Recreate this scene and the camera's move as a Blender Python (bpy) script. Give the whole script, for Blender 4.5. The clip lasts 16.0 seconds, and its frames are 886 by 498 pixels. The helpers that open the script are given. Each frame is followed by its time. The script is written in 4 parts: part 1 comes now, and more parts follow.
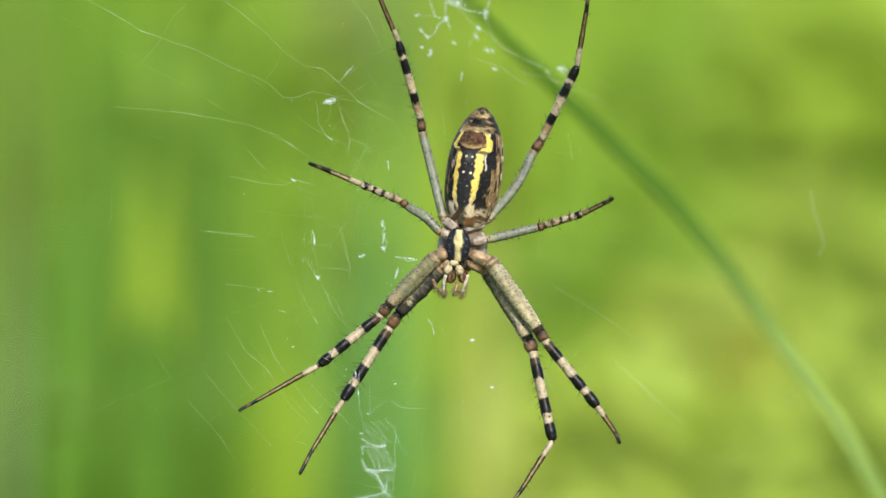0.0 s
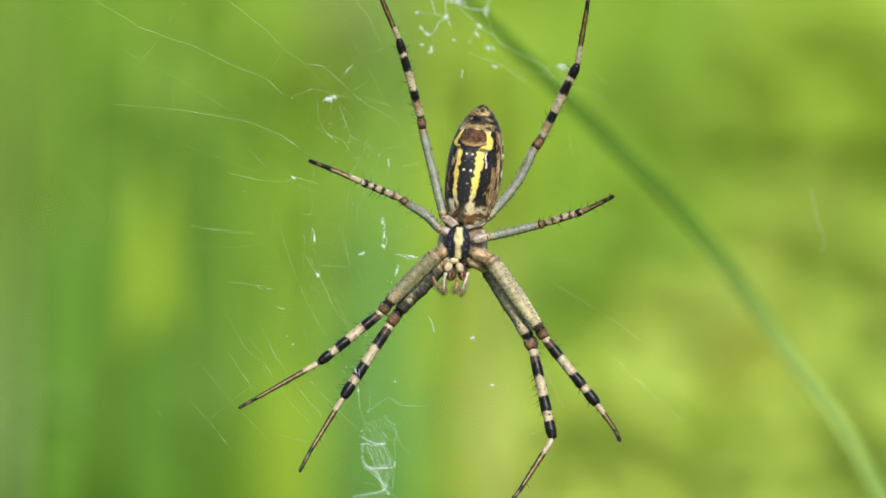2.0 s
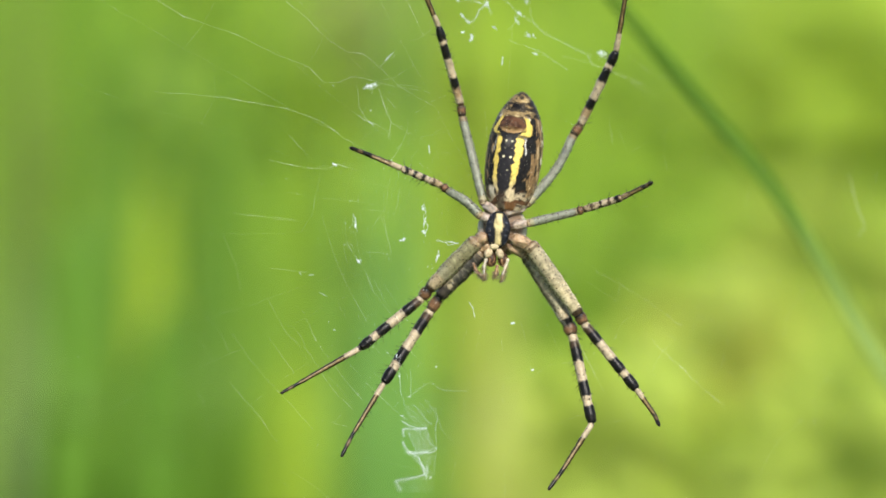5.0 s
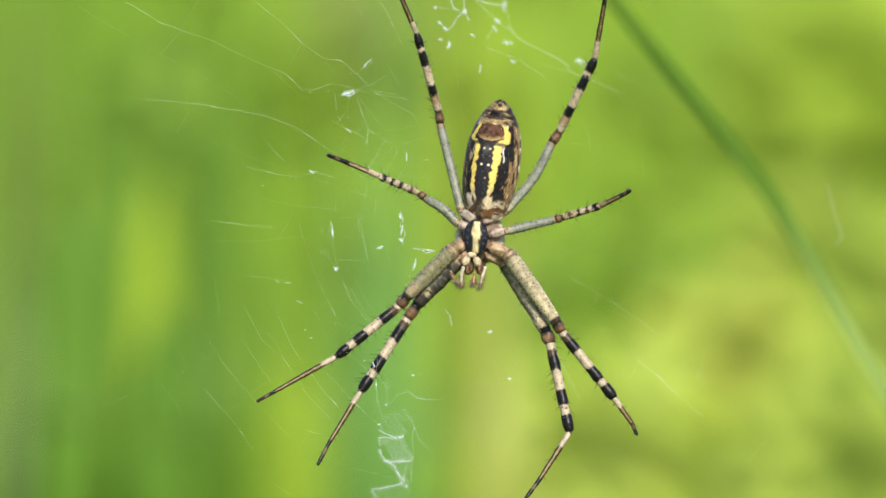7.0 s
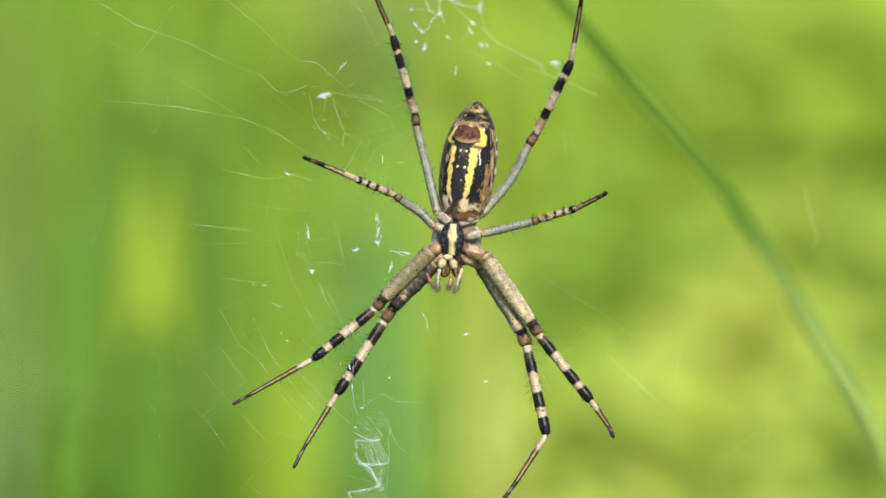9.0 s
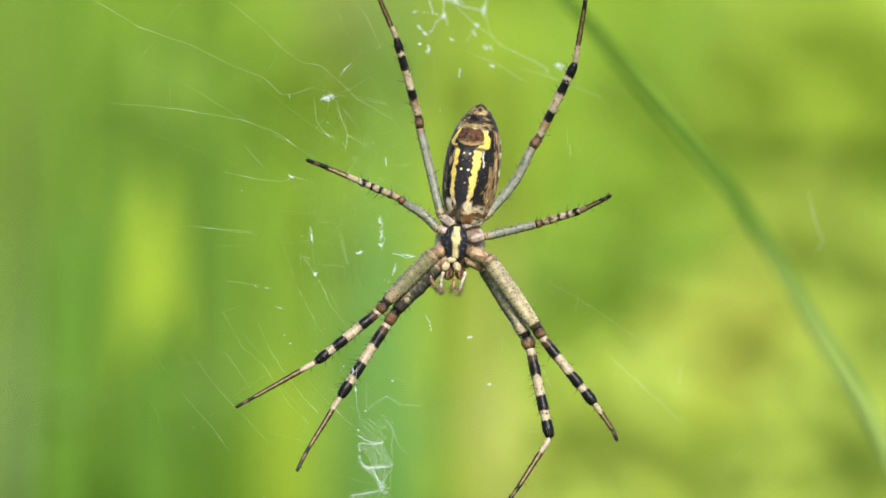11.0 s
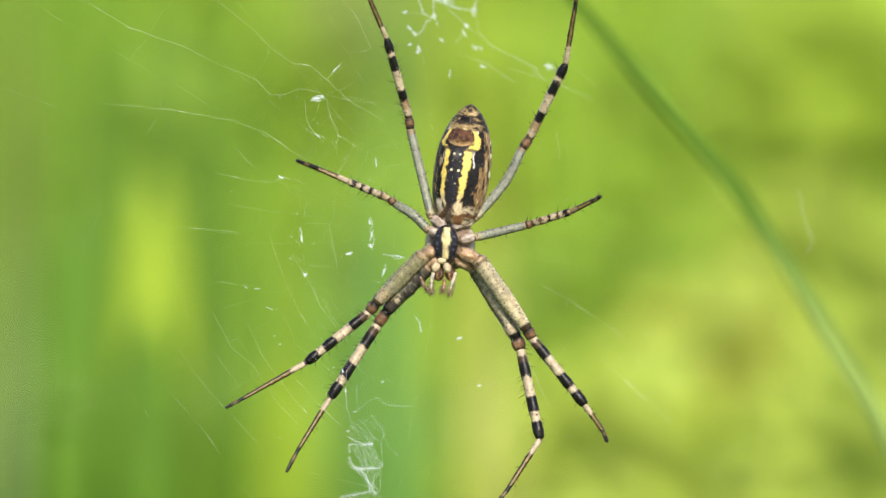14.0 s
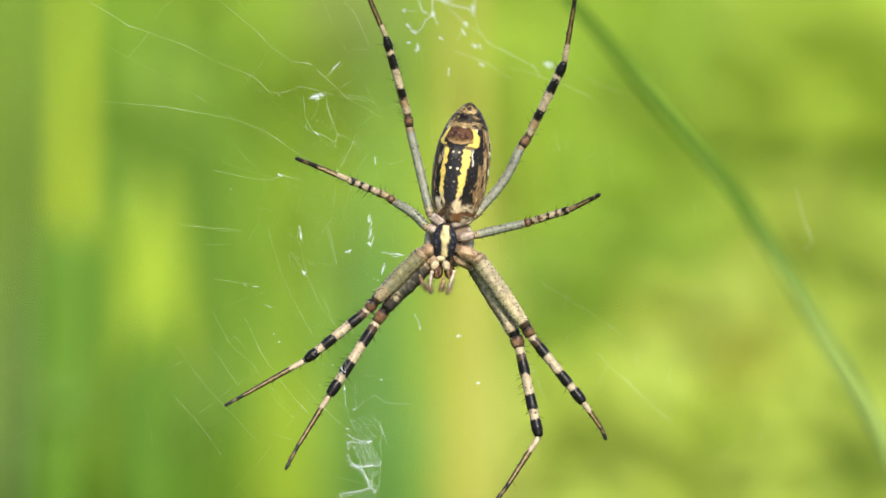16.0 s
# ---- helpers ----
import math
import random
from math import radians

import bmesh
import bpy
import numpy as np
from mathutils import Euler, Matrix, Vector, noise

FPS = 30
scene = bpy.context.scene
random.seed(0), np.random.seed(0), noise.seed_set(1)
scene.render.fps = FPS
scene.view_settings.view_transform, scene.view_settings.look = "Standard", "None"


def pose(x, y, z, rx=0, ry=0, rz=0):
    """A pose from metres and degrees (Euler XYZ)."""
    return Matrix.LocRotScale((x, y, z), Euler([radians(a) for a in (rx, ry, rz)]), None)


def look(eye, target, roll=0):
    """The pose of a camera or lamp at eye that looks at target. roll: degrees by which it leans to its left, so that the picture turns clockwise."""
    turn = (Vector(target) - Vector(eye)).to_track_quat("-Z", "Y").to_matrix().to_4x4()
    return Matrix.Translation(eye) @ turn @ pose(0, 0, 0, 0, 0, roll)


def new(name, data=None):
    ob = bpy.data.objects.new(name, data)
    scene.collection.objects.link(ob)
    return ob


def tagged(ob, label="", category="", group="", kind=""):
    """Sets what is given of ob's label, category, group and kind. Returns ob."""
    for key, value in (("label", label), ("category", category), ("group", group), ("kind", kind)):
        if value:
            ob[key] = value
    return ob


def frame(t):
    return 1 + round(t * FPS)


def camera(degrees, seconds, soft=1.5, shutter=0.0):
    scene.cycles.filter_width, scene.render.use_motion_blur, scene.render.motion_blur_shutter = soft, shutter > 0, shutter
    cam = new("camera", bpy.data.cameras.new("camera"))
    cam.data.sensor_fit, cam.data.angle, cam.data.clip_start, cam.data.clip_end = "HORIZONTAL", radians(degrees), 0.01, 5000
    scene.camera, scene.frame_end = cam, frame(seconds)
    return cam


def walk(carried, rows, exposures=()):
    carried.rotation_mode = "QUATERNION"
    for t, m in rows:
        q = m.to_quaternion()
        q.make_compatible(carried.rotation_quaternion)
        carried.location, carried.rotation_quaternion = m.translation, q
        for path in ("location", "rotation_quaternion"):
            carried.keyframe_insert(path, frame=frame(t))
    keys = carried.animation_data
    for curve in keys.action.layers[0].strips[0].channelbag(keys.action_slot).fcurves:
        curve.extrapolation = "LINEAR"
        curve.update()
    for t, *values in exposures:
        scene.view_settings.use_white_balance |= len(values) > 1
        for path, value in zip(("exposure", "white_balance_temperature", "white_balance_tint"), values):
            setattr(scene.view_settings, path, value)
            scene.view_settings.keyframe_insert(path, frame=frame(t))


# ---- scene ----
cam = camera(14, 16.0)
# A long macro lens on a tripod, a hand's length and a half from the web, looking slightly down into the meadow.
EYE_Z, TILT, FOCUS = 0.62, -9.0, 0.31
CAM = pose(0, 0, EYE_Z, 90 + TILT, 0, 0)
cam.data.dof.use_dof = True
cam.data.dof.focus_distance = FOCUS
cam.data.dof.aperture_fstop = 12.5
walk(cam, [(0, CAM), (16.0, CAM)], exposures=((0, 0.54, 6440, 9), (2.2, 0.54, 6440, 9), (3.0, 0.60, 6470, 11), (4.0, 0.62, 6490, 11), (7.0, 0.66, 6510, 13), (9.0, 0.67, 6520, 13), (11.5, 0.69, 6560, 13), (12.5, 0.76, 6620, 14), (16.0, 0.73, 6720, 15)))

# ---- world, sun, exposure ----
SUN_EL, SUN_AZ = radians(44), radians(163)
world = bpy.data.worlds.new("world")
scene.world = world
world.use_nodes = True
wn = world.node_tree.nodes
sky = wn.new("ShaderNodeTexSky")
sky.sky_type = 'NISHITA'
sky.sun_disc = False
sky.sun_elevation, sky.sun_rotation = SUN_EL, SUN_AZ
wn["Background"].inputs["Strength"].default_value = 0.13
world.node_tree.links.new(sky.outputs[0], wn["Background"].inputs["Color"])
sun = new("sun", bpy.data.lights.new("sun", "SUN"))
sun.data.energy, sun.data.angle, sun.data.color = 4.0, radians(0.6), (1.0, 0.94, 0.84)
sun_way = Vector((math.sin(SUN_AZ) * math.cos(SUN_EL), math.cos(SUN_AZ) * math.cos(SUN_EL), math.sin(SUN_EL)))
sun.matrix_world = look(sun_way * 50, (0, 0, 0))

# ---- picture plane: a unit is the size of 1/1568 of the view's width at the focus ----
U = 2 * FOCUS * math.tan(radians(7)) / 1568
TURN = Matrix.Rotation(radians(-90), 4, 'X')


def seen(px, py, back=0.0):
    """The world point behind the view's place (px, py), back units beyond the focus."""
    k = 1 + back * U / FOCUS
    return CAM @ Vector(((px - 784) * U * k, (441 - py) * U * k, -FOCUS * k))


def seen_m(px, py, metres):
    return seen(px, py, metres / U)


HUB = (812.8, 395.9)


def hub_pose(dx=0.0, dy=0.0, size=1.0, turn=0.0):
    """Where spider and web hang, shifted, nearer or farther, and turned clockwise."""
    k = 1 / size
    place = Matrix.Translation(((HUB[0] + dx - 784) * U * k, (441 - HUB[1] - dy) * U * k, -FOCUS * k))
    return CAM @ place @ pose(0, 0, 0, 0, 0, -turn) @ TURN


HOME_INV = hub_pose().inverted()


def loc(px, py, back=0.0):
    """A place of the view in the space of the spider and of the web."""
    return HOME_INV @ seen(px, py, back)


# ---- mesh helpers ----
def mesh_of(name, verts, faces, cols=None, smooth=True):
    me = bpy.data.meshes.new(name)
    me.from_pydata([tuple(v) for v in verts], [], faces)
    if cols is not None:
        at = me.color_attributes.new("tone", 'FLOAT_COLOR', 'POINT')
        at.data.foreach_set("color", np.array([(c[0], c[1], c[2], 1.0) for c in cols], dtype=np.float32).ravel())
    me.polygons.foreach_set("use_smooth", [smooth] * len(me.polygons))
    me.update()
    return me


def part(name, me, material, parent=None, label=""):
    ob = new(name, me)
    if material and not me.materials:
        me.materials.append(material)
    ob.parent = parent
    if label:
        tagged(ob, label)
    return ob


class Shape:
    """Collects tubes, blobs and spikes of one mesh."""

    def __init__(self):
        self.v, self.f, self.c = [], [], []

    def tube(self, pts, radii, n=8, col=None, flat=1.0, caps=True):
        pts = [Vector(p) for p in pts]
        base = len(self.v)
        side = None
        for i, p in enumerate(pts):
            d = (pts[min(i + 1, len(pts) - 1)] - pts[max(i - 1, 0)]).normalized()
            if side is None:
                ref = Vector((0, 1, 0)) if abs(d.y) < 0.9 else Vector((1, 0, 0))
                side = d.cross(ref).normalized()
            side = (side - d * side.dot(d)).normalized()
            up = side.cross(d)
            for j in range(n):
                a = 2 * math.pi * j / n
                self.v.append(p + (side * math.cos(a) + up * math.sin(a) * flat) * radii[i])
                self.c.append(col(i, a) if callable(col) else (col or (1, 1, 1)))
        for i in range(len(pts) - 1):
            for j in range(n):
                a, b = base + i * n + j, base + i * n + (j + 1) % n
                self.f.append((a, b, b + n, a + n))
        if caps:
            self.f.append(tuple(base + j for j in reversed(range(n))))
            self.f.append(tuple(base + (len(pts) - 1) * n + j for j in range(n)))

    def blob(self, centre, ax, ay, az, col=(1, 1, 1), nu=14, nv=18, power=1.0, rough=0.0):
        """An ovoid from three half-axis vectors; col may be a function of the unit place."""
        base = len(self.v)
        centre = Vector(centre)
        for i in range(nu + 1):
            th = math.pi * i / nu
            for j in range(nv):
                ph = 2 * math.pi * j / nv
                s = math.sin(th) ** power
                q = Vector((s * math.cos(ph), s * math.sin(ph), math.cos(th)))
                k = 1 + rough * noise.noise(q * 1.7 + centre * 9000) if rough else 1
                self.v.append(centre + (ax * q.x + ay * q.y + az * q.z) * k)
                self.c.append(col(q) if callable(col) else col)
        for i in range(nu):
            for j in range(nv):
                a, b = base + i * nv + j, base + i * nv + (j + 1) % nv
                self.f.append((a, a + nv, b + nv, b))

    def spike(self, p, way, length, r, col=(0.02, 0.016, 0.012)):
        d = way.normalized()
        s = d.orthogonal().normalized()
        t = d.cross(s)
        base = len(self.v)
        for j in range(3):
            a = 2 * math.pi * j / 3
            self.v.append(p + (s * math.cos(a) + t * math.sin(a)) * r)
            self.c.append(col)
        self.v.append(p + d * length)
        self.c.append(col)
        for j in range(3):
            self.f.append((base + j, base + (j + 1) % 3, base + 3))

    def mesh(self, name, smooth=True):
        return mesh_of(name, self.v, self.f, self.c, smooth)


def smooth(a, b, x):
    t = min(1.0, max(0.0, (x - a) / (b - a)))
    return t * t * (3 - 2 * t)


def spline(pts, n):
    """Points along a smooth line through pts."""
    pts = [Vector(p) for p in pts]
    out = []
    m = len(pts) - 1
    for k in range(n + 1):
        x = k / n * m
        i = min(int(x), m - 1)
        t = x - i
        p1, p2 = pts[i], pts[i + 1]
        p0 = pts[i - 1] if i else p1 * 2 - p2
        p3 = pts[i + 2] if i + 2 <= m else p2 * 2 - p1
        out.append(0.5 * (2 * p1 + (p2 - p0) * t + (2 * p0 - 5 * p1 + 4 * p2 - p3) * t * t + (3 * p1 - p0 - 3 * p2 + p3) * t ** 3))
    return out


# ---- materials ----
def material(name):
    m = bpy.data.materials.new(name)
    m.use_nodes = True
    nt = m.node_tree
    return m, nt, nt.nodes, nt.links, nt.nodes["Principled BSDF"]


def node(nt, kind, **kw):
    nd = nt.nodes.new(kind)
    for k, v in kw.items():
        nd.inputs[k].default_value = v
    return nd


def body_material(name, rough, spec, scale, amount, bump, hair=0.0, flesh=0.0):
    """Chitin: the tone of the part, broken up by fine grain and blotches, softly shining."""
    m, nt, ns, ln, bs = material(name)
    tone = ns.new("ShaderNodeAttribute")
    tone.attribute_name = "tone"
    tc = ns.new("ShaderNodeTexCoord")
    fine = node(nt, "ShaderNodeTexNoise", Scale=scale, Detail=4.0, Roughness=0.6)
    big = node(nt, "ShaderNodeTexNoise", Scale=scale * 0.22, Detail=2.0)
    ln.new(tc.outputs["Object"], fine.inputs["Vector"])
    ln.new(tc.outputs["Object"], big.inputs["Vector"])
    add = ns.new("ShaderNodeMath")
    add.operation = 'ADD'
    ln.new(fine.outputs["Fac"], add.inputs[0])
    ln.new(big.outputs["Fac"], add.inputs[1])
    rng = node(nt, "ShaderNodeMapRange")
    rng.inputs["From Min"].default_value, rng.inputs["From Max"].default_value = 0.7, 1.3
    rng.inputs["To Min"].default_value, rng.inputs["To Max"].default_value = 1 - amount, 1 + amount * 0.55
    ln.new(add.outputs[0], rng.inputs["Value"])
    mul = ns.new("ShaderNodeMix")
    mul.data_type, mul.blend_type = 'RGBA', 'MULTIPLY'
    mul.inputs["Factor"].default_value = 1.0
    ln.new(tone.outputs["Color"], mul.inputs["A"])
    ln.new(rng.outputs[0], mul.inputs["B"])
    ln.new(mul.outputs["Result"], bs.inputs["Base Color"])
    bs.inputs["Roughness"].default_value = rough
    bs.inputs["Specular IOR Level"].default_value = spec
    bs.inputs["Sheen Weight"].default_value = hair
    bs.inputs["Subsurface Weight"].default_value = flesh
    bs.inputs["Subsurface Radius"].default_value = (1.0, 0.7, 0.45)
    bs.inputs["Subsurface Scale"].default_value = 0.0004
    bp = node(nt, "ShaderNodeBump", Strength=bump, Distance=0.00004)
    ln.new(fine.outputs["Fac"], bp.inputs["Height"])
    ln.new(bp.outputs[0], bs.inputs["Normal"])
    return m


def leaf_material(name, a, b, through_col, rough=0.45, translucent=0.35):
    """Grass and leaves: two greens in streaks along the blade, light passing through."""
    m, nt, ns, ln, bs = material(name)
    tc = ns.new("ShaderNodeTexCoord")
    oi = ns.new("ShaderNodeObjectInfo")
    geo = ns.new("ShaderNodeNewGeometry")
    n1 = node(nt, "ShaderNodeTexNoise", Scale=14.0, Detail=3.0)
    n2 = node(nt, "ShaderNodeTexNoise", Scale=420.0, Detail=3.0)
    mp = ns.new("ShaderNodeMapping")
    mp.inputs["Scale"].default_value = (1, 1, 0.06)
    ln.new(tc.outputs["Object"], n1.inputs["Vector"])
    ln.new(tc.outputs["Object"], mp.inputs["Vector"])
    ln.new(mp.outputs[0], n2.inputs["Vector"])
    s1 = ns.new("ShaderNodeMath")
    s1.operation = 'ADD'
    ln.new(n1.outputs["Fac"], s1.inputs[0])
    ln.new(n2.outputs["Fac"], s1.inputs[1])
    s2 = ns.new("ShaderNodeMath")
    s2.operation = 'ADD'
    ln.new(s1.outputs[0], s2.inputs[0])
    ln.new(geo.outputs["Random Per Island"], s2.inputs[1])
    s3 = ns.new("ShaderNodeMath")
    s3.operation = 'ADD'
    ln.new(s2.outputs[0], s3.inputs[0])
    ln.new(oi.outputs["Random"], s3.inputs[1])
    rng = node(nt, "ShaderNodeMapRange")
    rng.inputs["From Min"].default_value, rng.inputs["From Max"].default_value = 1.1, 2.9
    ln.new(s3.outputs[0], rng.inputs["Value"])
    mx = ns.new("ShaderNodeMix")
    mx.data_type = 'RGBA'
    mx.inputs["A"].default_value, mx.inputs["B"].default_value = (*a, 1), (*b, 1)
    ln.new(rng.outputs[0], mx.inputs["Factor"])
    ln.new(mx.outputs["Result"], bs.inputs["Base Color"])
    bs.inputs["Roughness"].default_value = rough
    bs.inputs["Specular IOR Level"].default_value = 0.2
    tr = node(nt, "ShaderNodeBsdfTranslucent")
    tr.inputs["Color"].default_value = (*through_col, 1)
    ms = ns.new("ShaderNodeMixShader")
    ms.inputs[0].default_value = translucent
    ln.new(bs.outputs[0], ms.inputs[1])
    ln.new(tr.outputs[0], ms.inputs[2])
    ln.new(ms.outputs[0], ns["Material Output"].inputs["Surface"])
    return m


def silk_material(name, thin, thick):
    """Silk: bright, a little see-through, of uneven white."""
    m, nt, ns, ln, bs = material(name)
    tc = ns.new("ShaderNodeTexCoord")
    n1 = node(nt, "ShaderNodeTexNoise", Scale=900.0, Detail=3.0)
    ln.new(tc.outputs["Object"], n1.inputs["Vector"])
    mx = ns.new("ShaderNodeMix")
    mx.data_type = 'RGBA'
    mx.inputs["A"].default_value, mx.inputs["B"].default_value = (*thin, 1), (*thick, 1)
    ln.new(n1.outputs["Fac"], mx.inputs["Factor"])
    ln.new(mx.outputs["Result"], bs.inputs["Base Color"])
    bs.inputs["Roughness"].default_value = 0.35
    tr = node(nt, "ShaderNodeBsdfTranslucent")
    tr.inputs["Color"].default_value = (0.9, 0.92, 0.88, 1)
    ms = ns.new("ShaderNodeMixShader")
    ms.inputs[0].default_value = 0.4
    ln.new(bs.outputs[0], ms.inputs[1])
    ln.new(tr.outputs[0], ms.inputs[2])
    ln.new(ms.outputs[0], ns["Material Output"].inputs["Surface"])
    return m


def ground_material():
    m, nt, ns, ln, bs = material("meadow_soil")
    tc = ns.new("ShaderNodeTexCoord")
    n1 = node(nt, "ShaderNodeTexNoise", Scale=2.0, Detail=8.0)
    n2 = node(nt, "ShaderNodeTexNoise", Scale=60.0, Detail=5.0)
    ln.new(tc.outputs["Object"], n1.inputs["Vector"])
    ln.new(tc.outputs["Object"], n2.inputs["Vector"])
    mx = ns.new("ShaderNodeMix")
    mx.data_type = 'RGBA'
    mx.inputs["A"].default_value, mx.inputs["B"].default_value = (0.025, 0.055, 0.008, 1), (0.075, 0.12, 0.018, 1)
    ad = ns.new("ShaderNodeMath")
    ad.operation = 'MULTIPLY'
    ad.inputs[1].default_value = 2.0
    ml = ns.new("ShaderNodeMath")
    ml.operation = 'MULTIPLY'
    ln.new(n1.outputs["Fac"], ml.inputs[0])
    ln.new(n2.outputs["Fac"], ml.inputs[1])
    ln.new(ml.outputs[0], ad.inputs[0])
    ln.new(ad.outputs[0], mx.inputs["Factor"])
    ln.new(mx.outputs["Result"], bs.inputs["Base Color"])
    bs.inputs["Roughness"].default_value = 0.95
    bp = node(nt, "ShaderNodeBump", Strength=0.8, Distance=0.02)
    ln.new(n2.outputs["Fac"], bp.inputs["Height"])
    ln.new(bp.outputs[0], bs.inputs["Normal"])
    return m


M_BODY = body_material("spider_skin", 0.40, 0.13, 9000.0, 0.35, 0.5)
M_LEG = body_material("leg_skin", 0.34, 0.2, 11000.0, 0.35, 0.5, flesh=0.12)
M_COXA = body_material("coxa_skin", 0.34, 0.35, 9000.0, 0.45, 0.7, flesh=0.45)
# the sky's blue reflection is put into the silk's colour
M_SILK = silk_material("silk", (0.72, 0.80, 0.80), (0.88, 0.95, 0.97))
# the same silk in a warmer, yellower tint for the single threads
M_WARM = silk_material("warm_silk", (0.84, 0.86, 0.62), (0.95, 0.96, 0.76))
M_SOIL = ground_material()
# the meadow's sunny and shaded parts are partly put into these greens
M_GRASS = leaf_material("meadow_grass", (0.12, 0.27, 0.02), (0.26, 0.42, 0.035), (0.31, 0.49, 0.03))
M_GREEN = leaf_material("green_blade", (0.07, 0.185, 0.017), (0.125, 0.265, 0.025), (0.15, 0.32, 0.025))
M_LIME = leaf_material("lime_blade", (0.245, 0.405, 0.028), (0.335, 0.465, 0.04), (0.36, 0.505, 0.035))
M_YELLOW = leaf_material("yellow_green_leaf", (0.27, 0.43, 0.028), (0.35, 0.48, 0.045), (0.37, 0.53, 0.035))
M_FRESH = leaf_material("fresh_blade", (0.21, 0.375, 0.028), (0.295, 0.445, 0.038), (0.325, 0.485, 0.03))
M_BRIGHT = leaf_material("bright_yellow_leaf", (0.335, 0.46, 0.055), (0.41, 0.52, 0.075), (0.40, 0.54, 0.065))
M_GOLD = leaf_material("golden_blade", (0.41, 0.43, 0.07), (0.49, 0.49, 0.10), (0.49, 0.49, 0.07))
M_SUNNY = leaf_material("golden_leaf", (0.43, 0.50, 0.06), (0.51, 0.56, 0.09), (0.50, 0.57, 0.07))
# sunlight on the turning blade, put into its colour
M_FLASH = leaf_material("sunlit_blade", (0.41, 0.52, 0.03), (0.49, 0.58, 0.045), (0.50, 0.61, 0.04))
M_HAZEL = leaf_material("hazel_leaf", (0.20, 0.27, 0.06), (0.26, 0.33, 0.08), (0.24, 0.31, 0.05))
M_OLIVE = leaf_material("olive_blade", (0.12, 0.18, 0.03), (0.17, 0.23, 0.045), (0.15, 0.23, 0.03))
M_PALE = leaf_material("pale_blade", (0.2, 0.36, 0.09), (0.28, 0.42, 0.14), (0.25, 0.4, 0.1))
M_COOL = leaf_material("cool_green_blade", (0.13, 0.31, 0.06), (0.19, 0.38, 0.08), (0.22, 0.43, 0.07))
M_MID = leaf_material("mid_green_leaf", (0.145, 0.285, 0.022), (0.22, 0.37, 0.032), (0.25, 0.42, 0.028))
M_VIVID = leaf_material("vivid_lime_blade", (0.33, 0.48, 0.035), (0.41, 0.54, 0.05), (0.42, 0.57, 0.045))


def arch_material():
    """The arching stalk: deep green blade above, the sky's gloss on its lower half put in as a paler colour."""
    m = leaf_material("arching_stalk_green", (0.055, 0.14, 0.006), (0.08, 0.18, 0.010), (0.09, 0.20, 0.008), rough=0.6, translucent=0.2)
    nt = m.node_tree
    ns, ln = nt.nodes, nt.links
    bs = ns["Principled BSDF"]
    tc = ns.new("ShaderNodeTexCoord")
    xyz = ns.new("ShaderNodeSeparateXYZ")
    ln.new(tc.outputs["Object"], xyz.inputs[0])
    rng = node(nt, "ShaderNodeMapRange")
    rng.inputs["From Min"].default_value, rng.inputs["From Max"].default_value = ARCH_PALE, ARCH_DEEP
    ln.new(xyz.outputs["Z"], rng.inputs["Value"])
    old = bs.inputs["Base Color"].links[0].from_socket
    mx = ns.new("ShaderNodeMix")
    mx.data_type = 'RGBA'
    # pale green standing in for sky gloss on the upturned lower half
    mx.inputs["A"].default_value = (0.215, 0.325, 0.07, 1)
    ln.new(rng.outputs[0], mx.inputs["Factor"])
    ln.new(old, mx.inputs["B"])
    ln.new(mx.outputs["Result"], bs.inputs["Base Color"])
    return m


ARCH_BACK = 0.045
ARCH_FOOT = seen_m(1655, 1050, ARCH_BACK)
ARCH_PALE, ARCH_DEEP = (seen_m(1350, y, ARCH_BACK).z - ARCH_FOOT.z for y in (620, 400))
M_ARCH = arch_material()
# darker copy of the blade green, with shade in its colour
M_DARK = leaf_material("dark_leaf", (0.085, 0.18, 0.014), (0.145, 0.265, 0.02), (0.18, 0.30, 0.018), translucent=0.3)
M_RIB = leaf_material("pale_midrib", (0.2, 0.34, 0.06), (0.3, 0.42, 0.09), (0.3, 0.42, 0.06))
M_STRAW = leaf_material("straw_blade", (0.37, 0.44, 0.085), (0.45, 0.49, 0.12), (0.45, 0.50, 0.085))

# ---- ground ----
GROUND_R = 900.0


def build_ground():
    v, f = [(0, 0, 0)], []
    rings = [0.6, 1.2, 2.4, 5, 10, 25, 60, 150, 400, GROUND_R]
    n = 48
    for r in rings:
        for j in range(n):
            a = 2 * math.pi * j / n
            z = 0.0 if r < 3 else noise.noise(Vector((math.cos(a) * r * 0.05, math.sin(a) * r * 0.05, 0))) * min(r * 0.01, 1.5) - 0.02
            v.append((math.cos(a) * r, math.sin(a) * r, z))
    for j in range(n):
        f.append((0, 1 + j, 1 + (j + 1) % n))
    for i in range(len(rings) - 1):
        for j in range(n):
            a, b = 1 + i * n + j, 1 + i * n + (j + 1) % n
            f.append((a, a + n, b + n, b))
    ob = part("ground", mesh_of("ground", v, f), M_SOIL)
    tagged(ob, "mossy green meadow soil under tall grass", "ground", kind="structure")


build_ground()


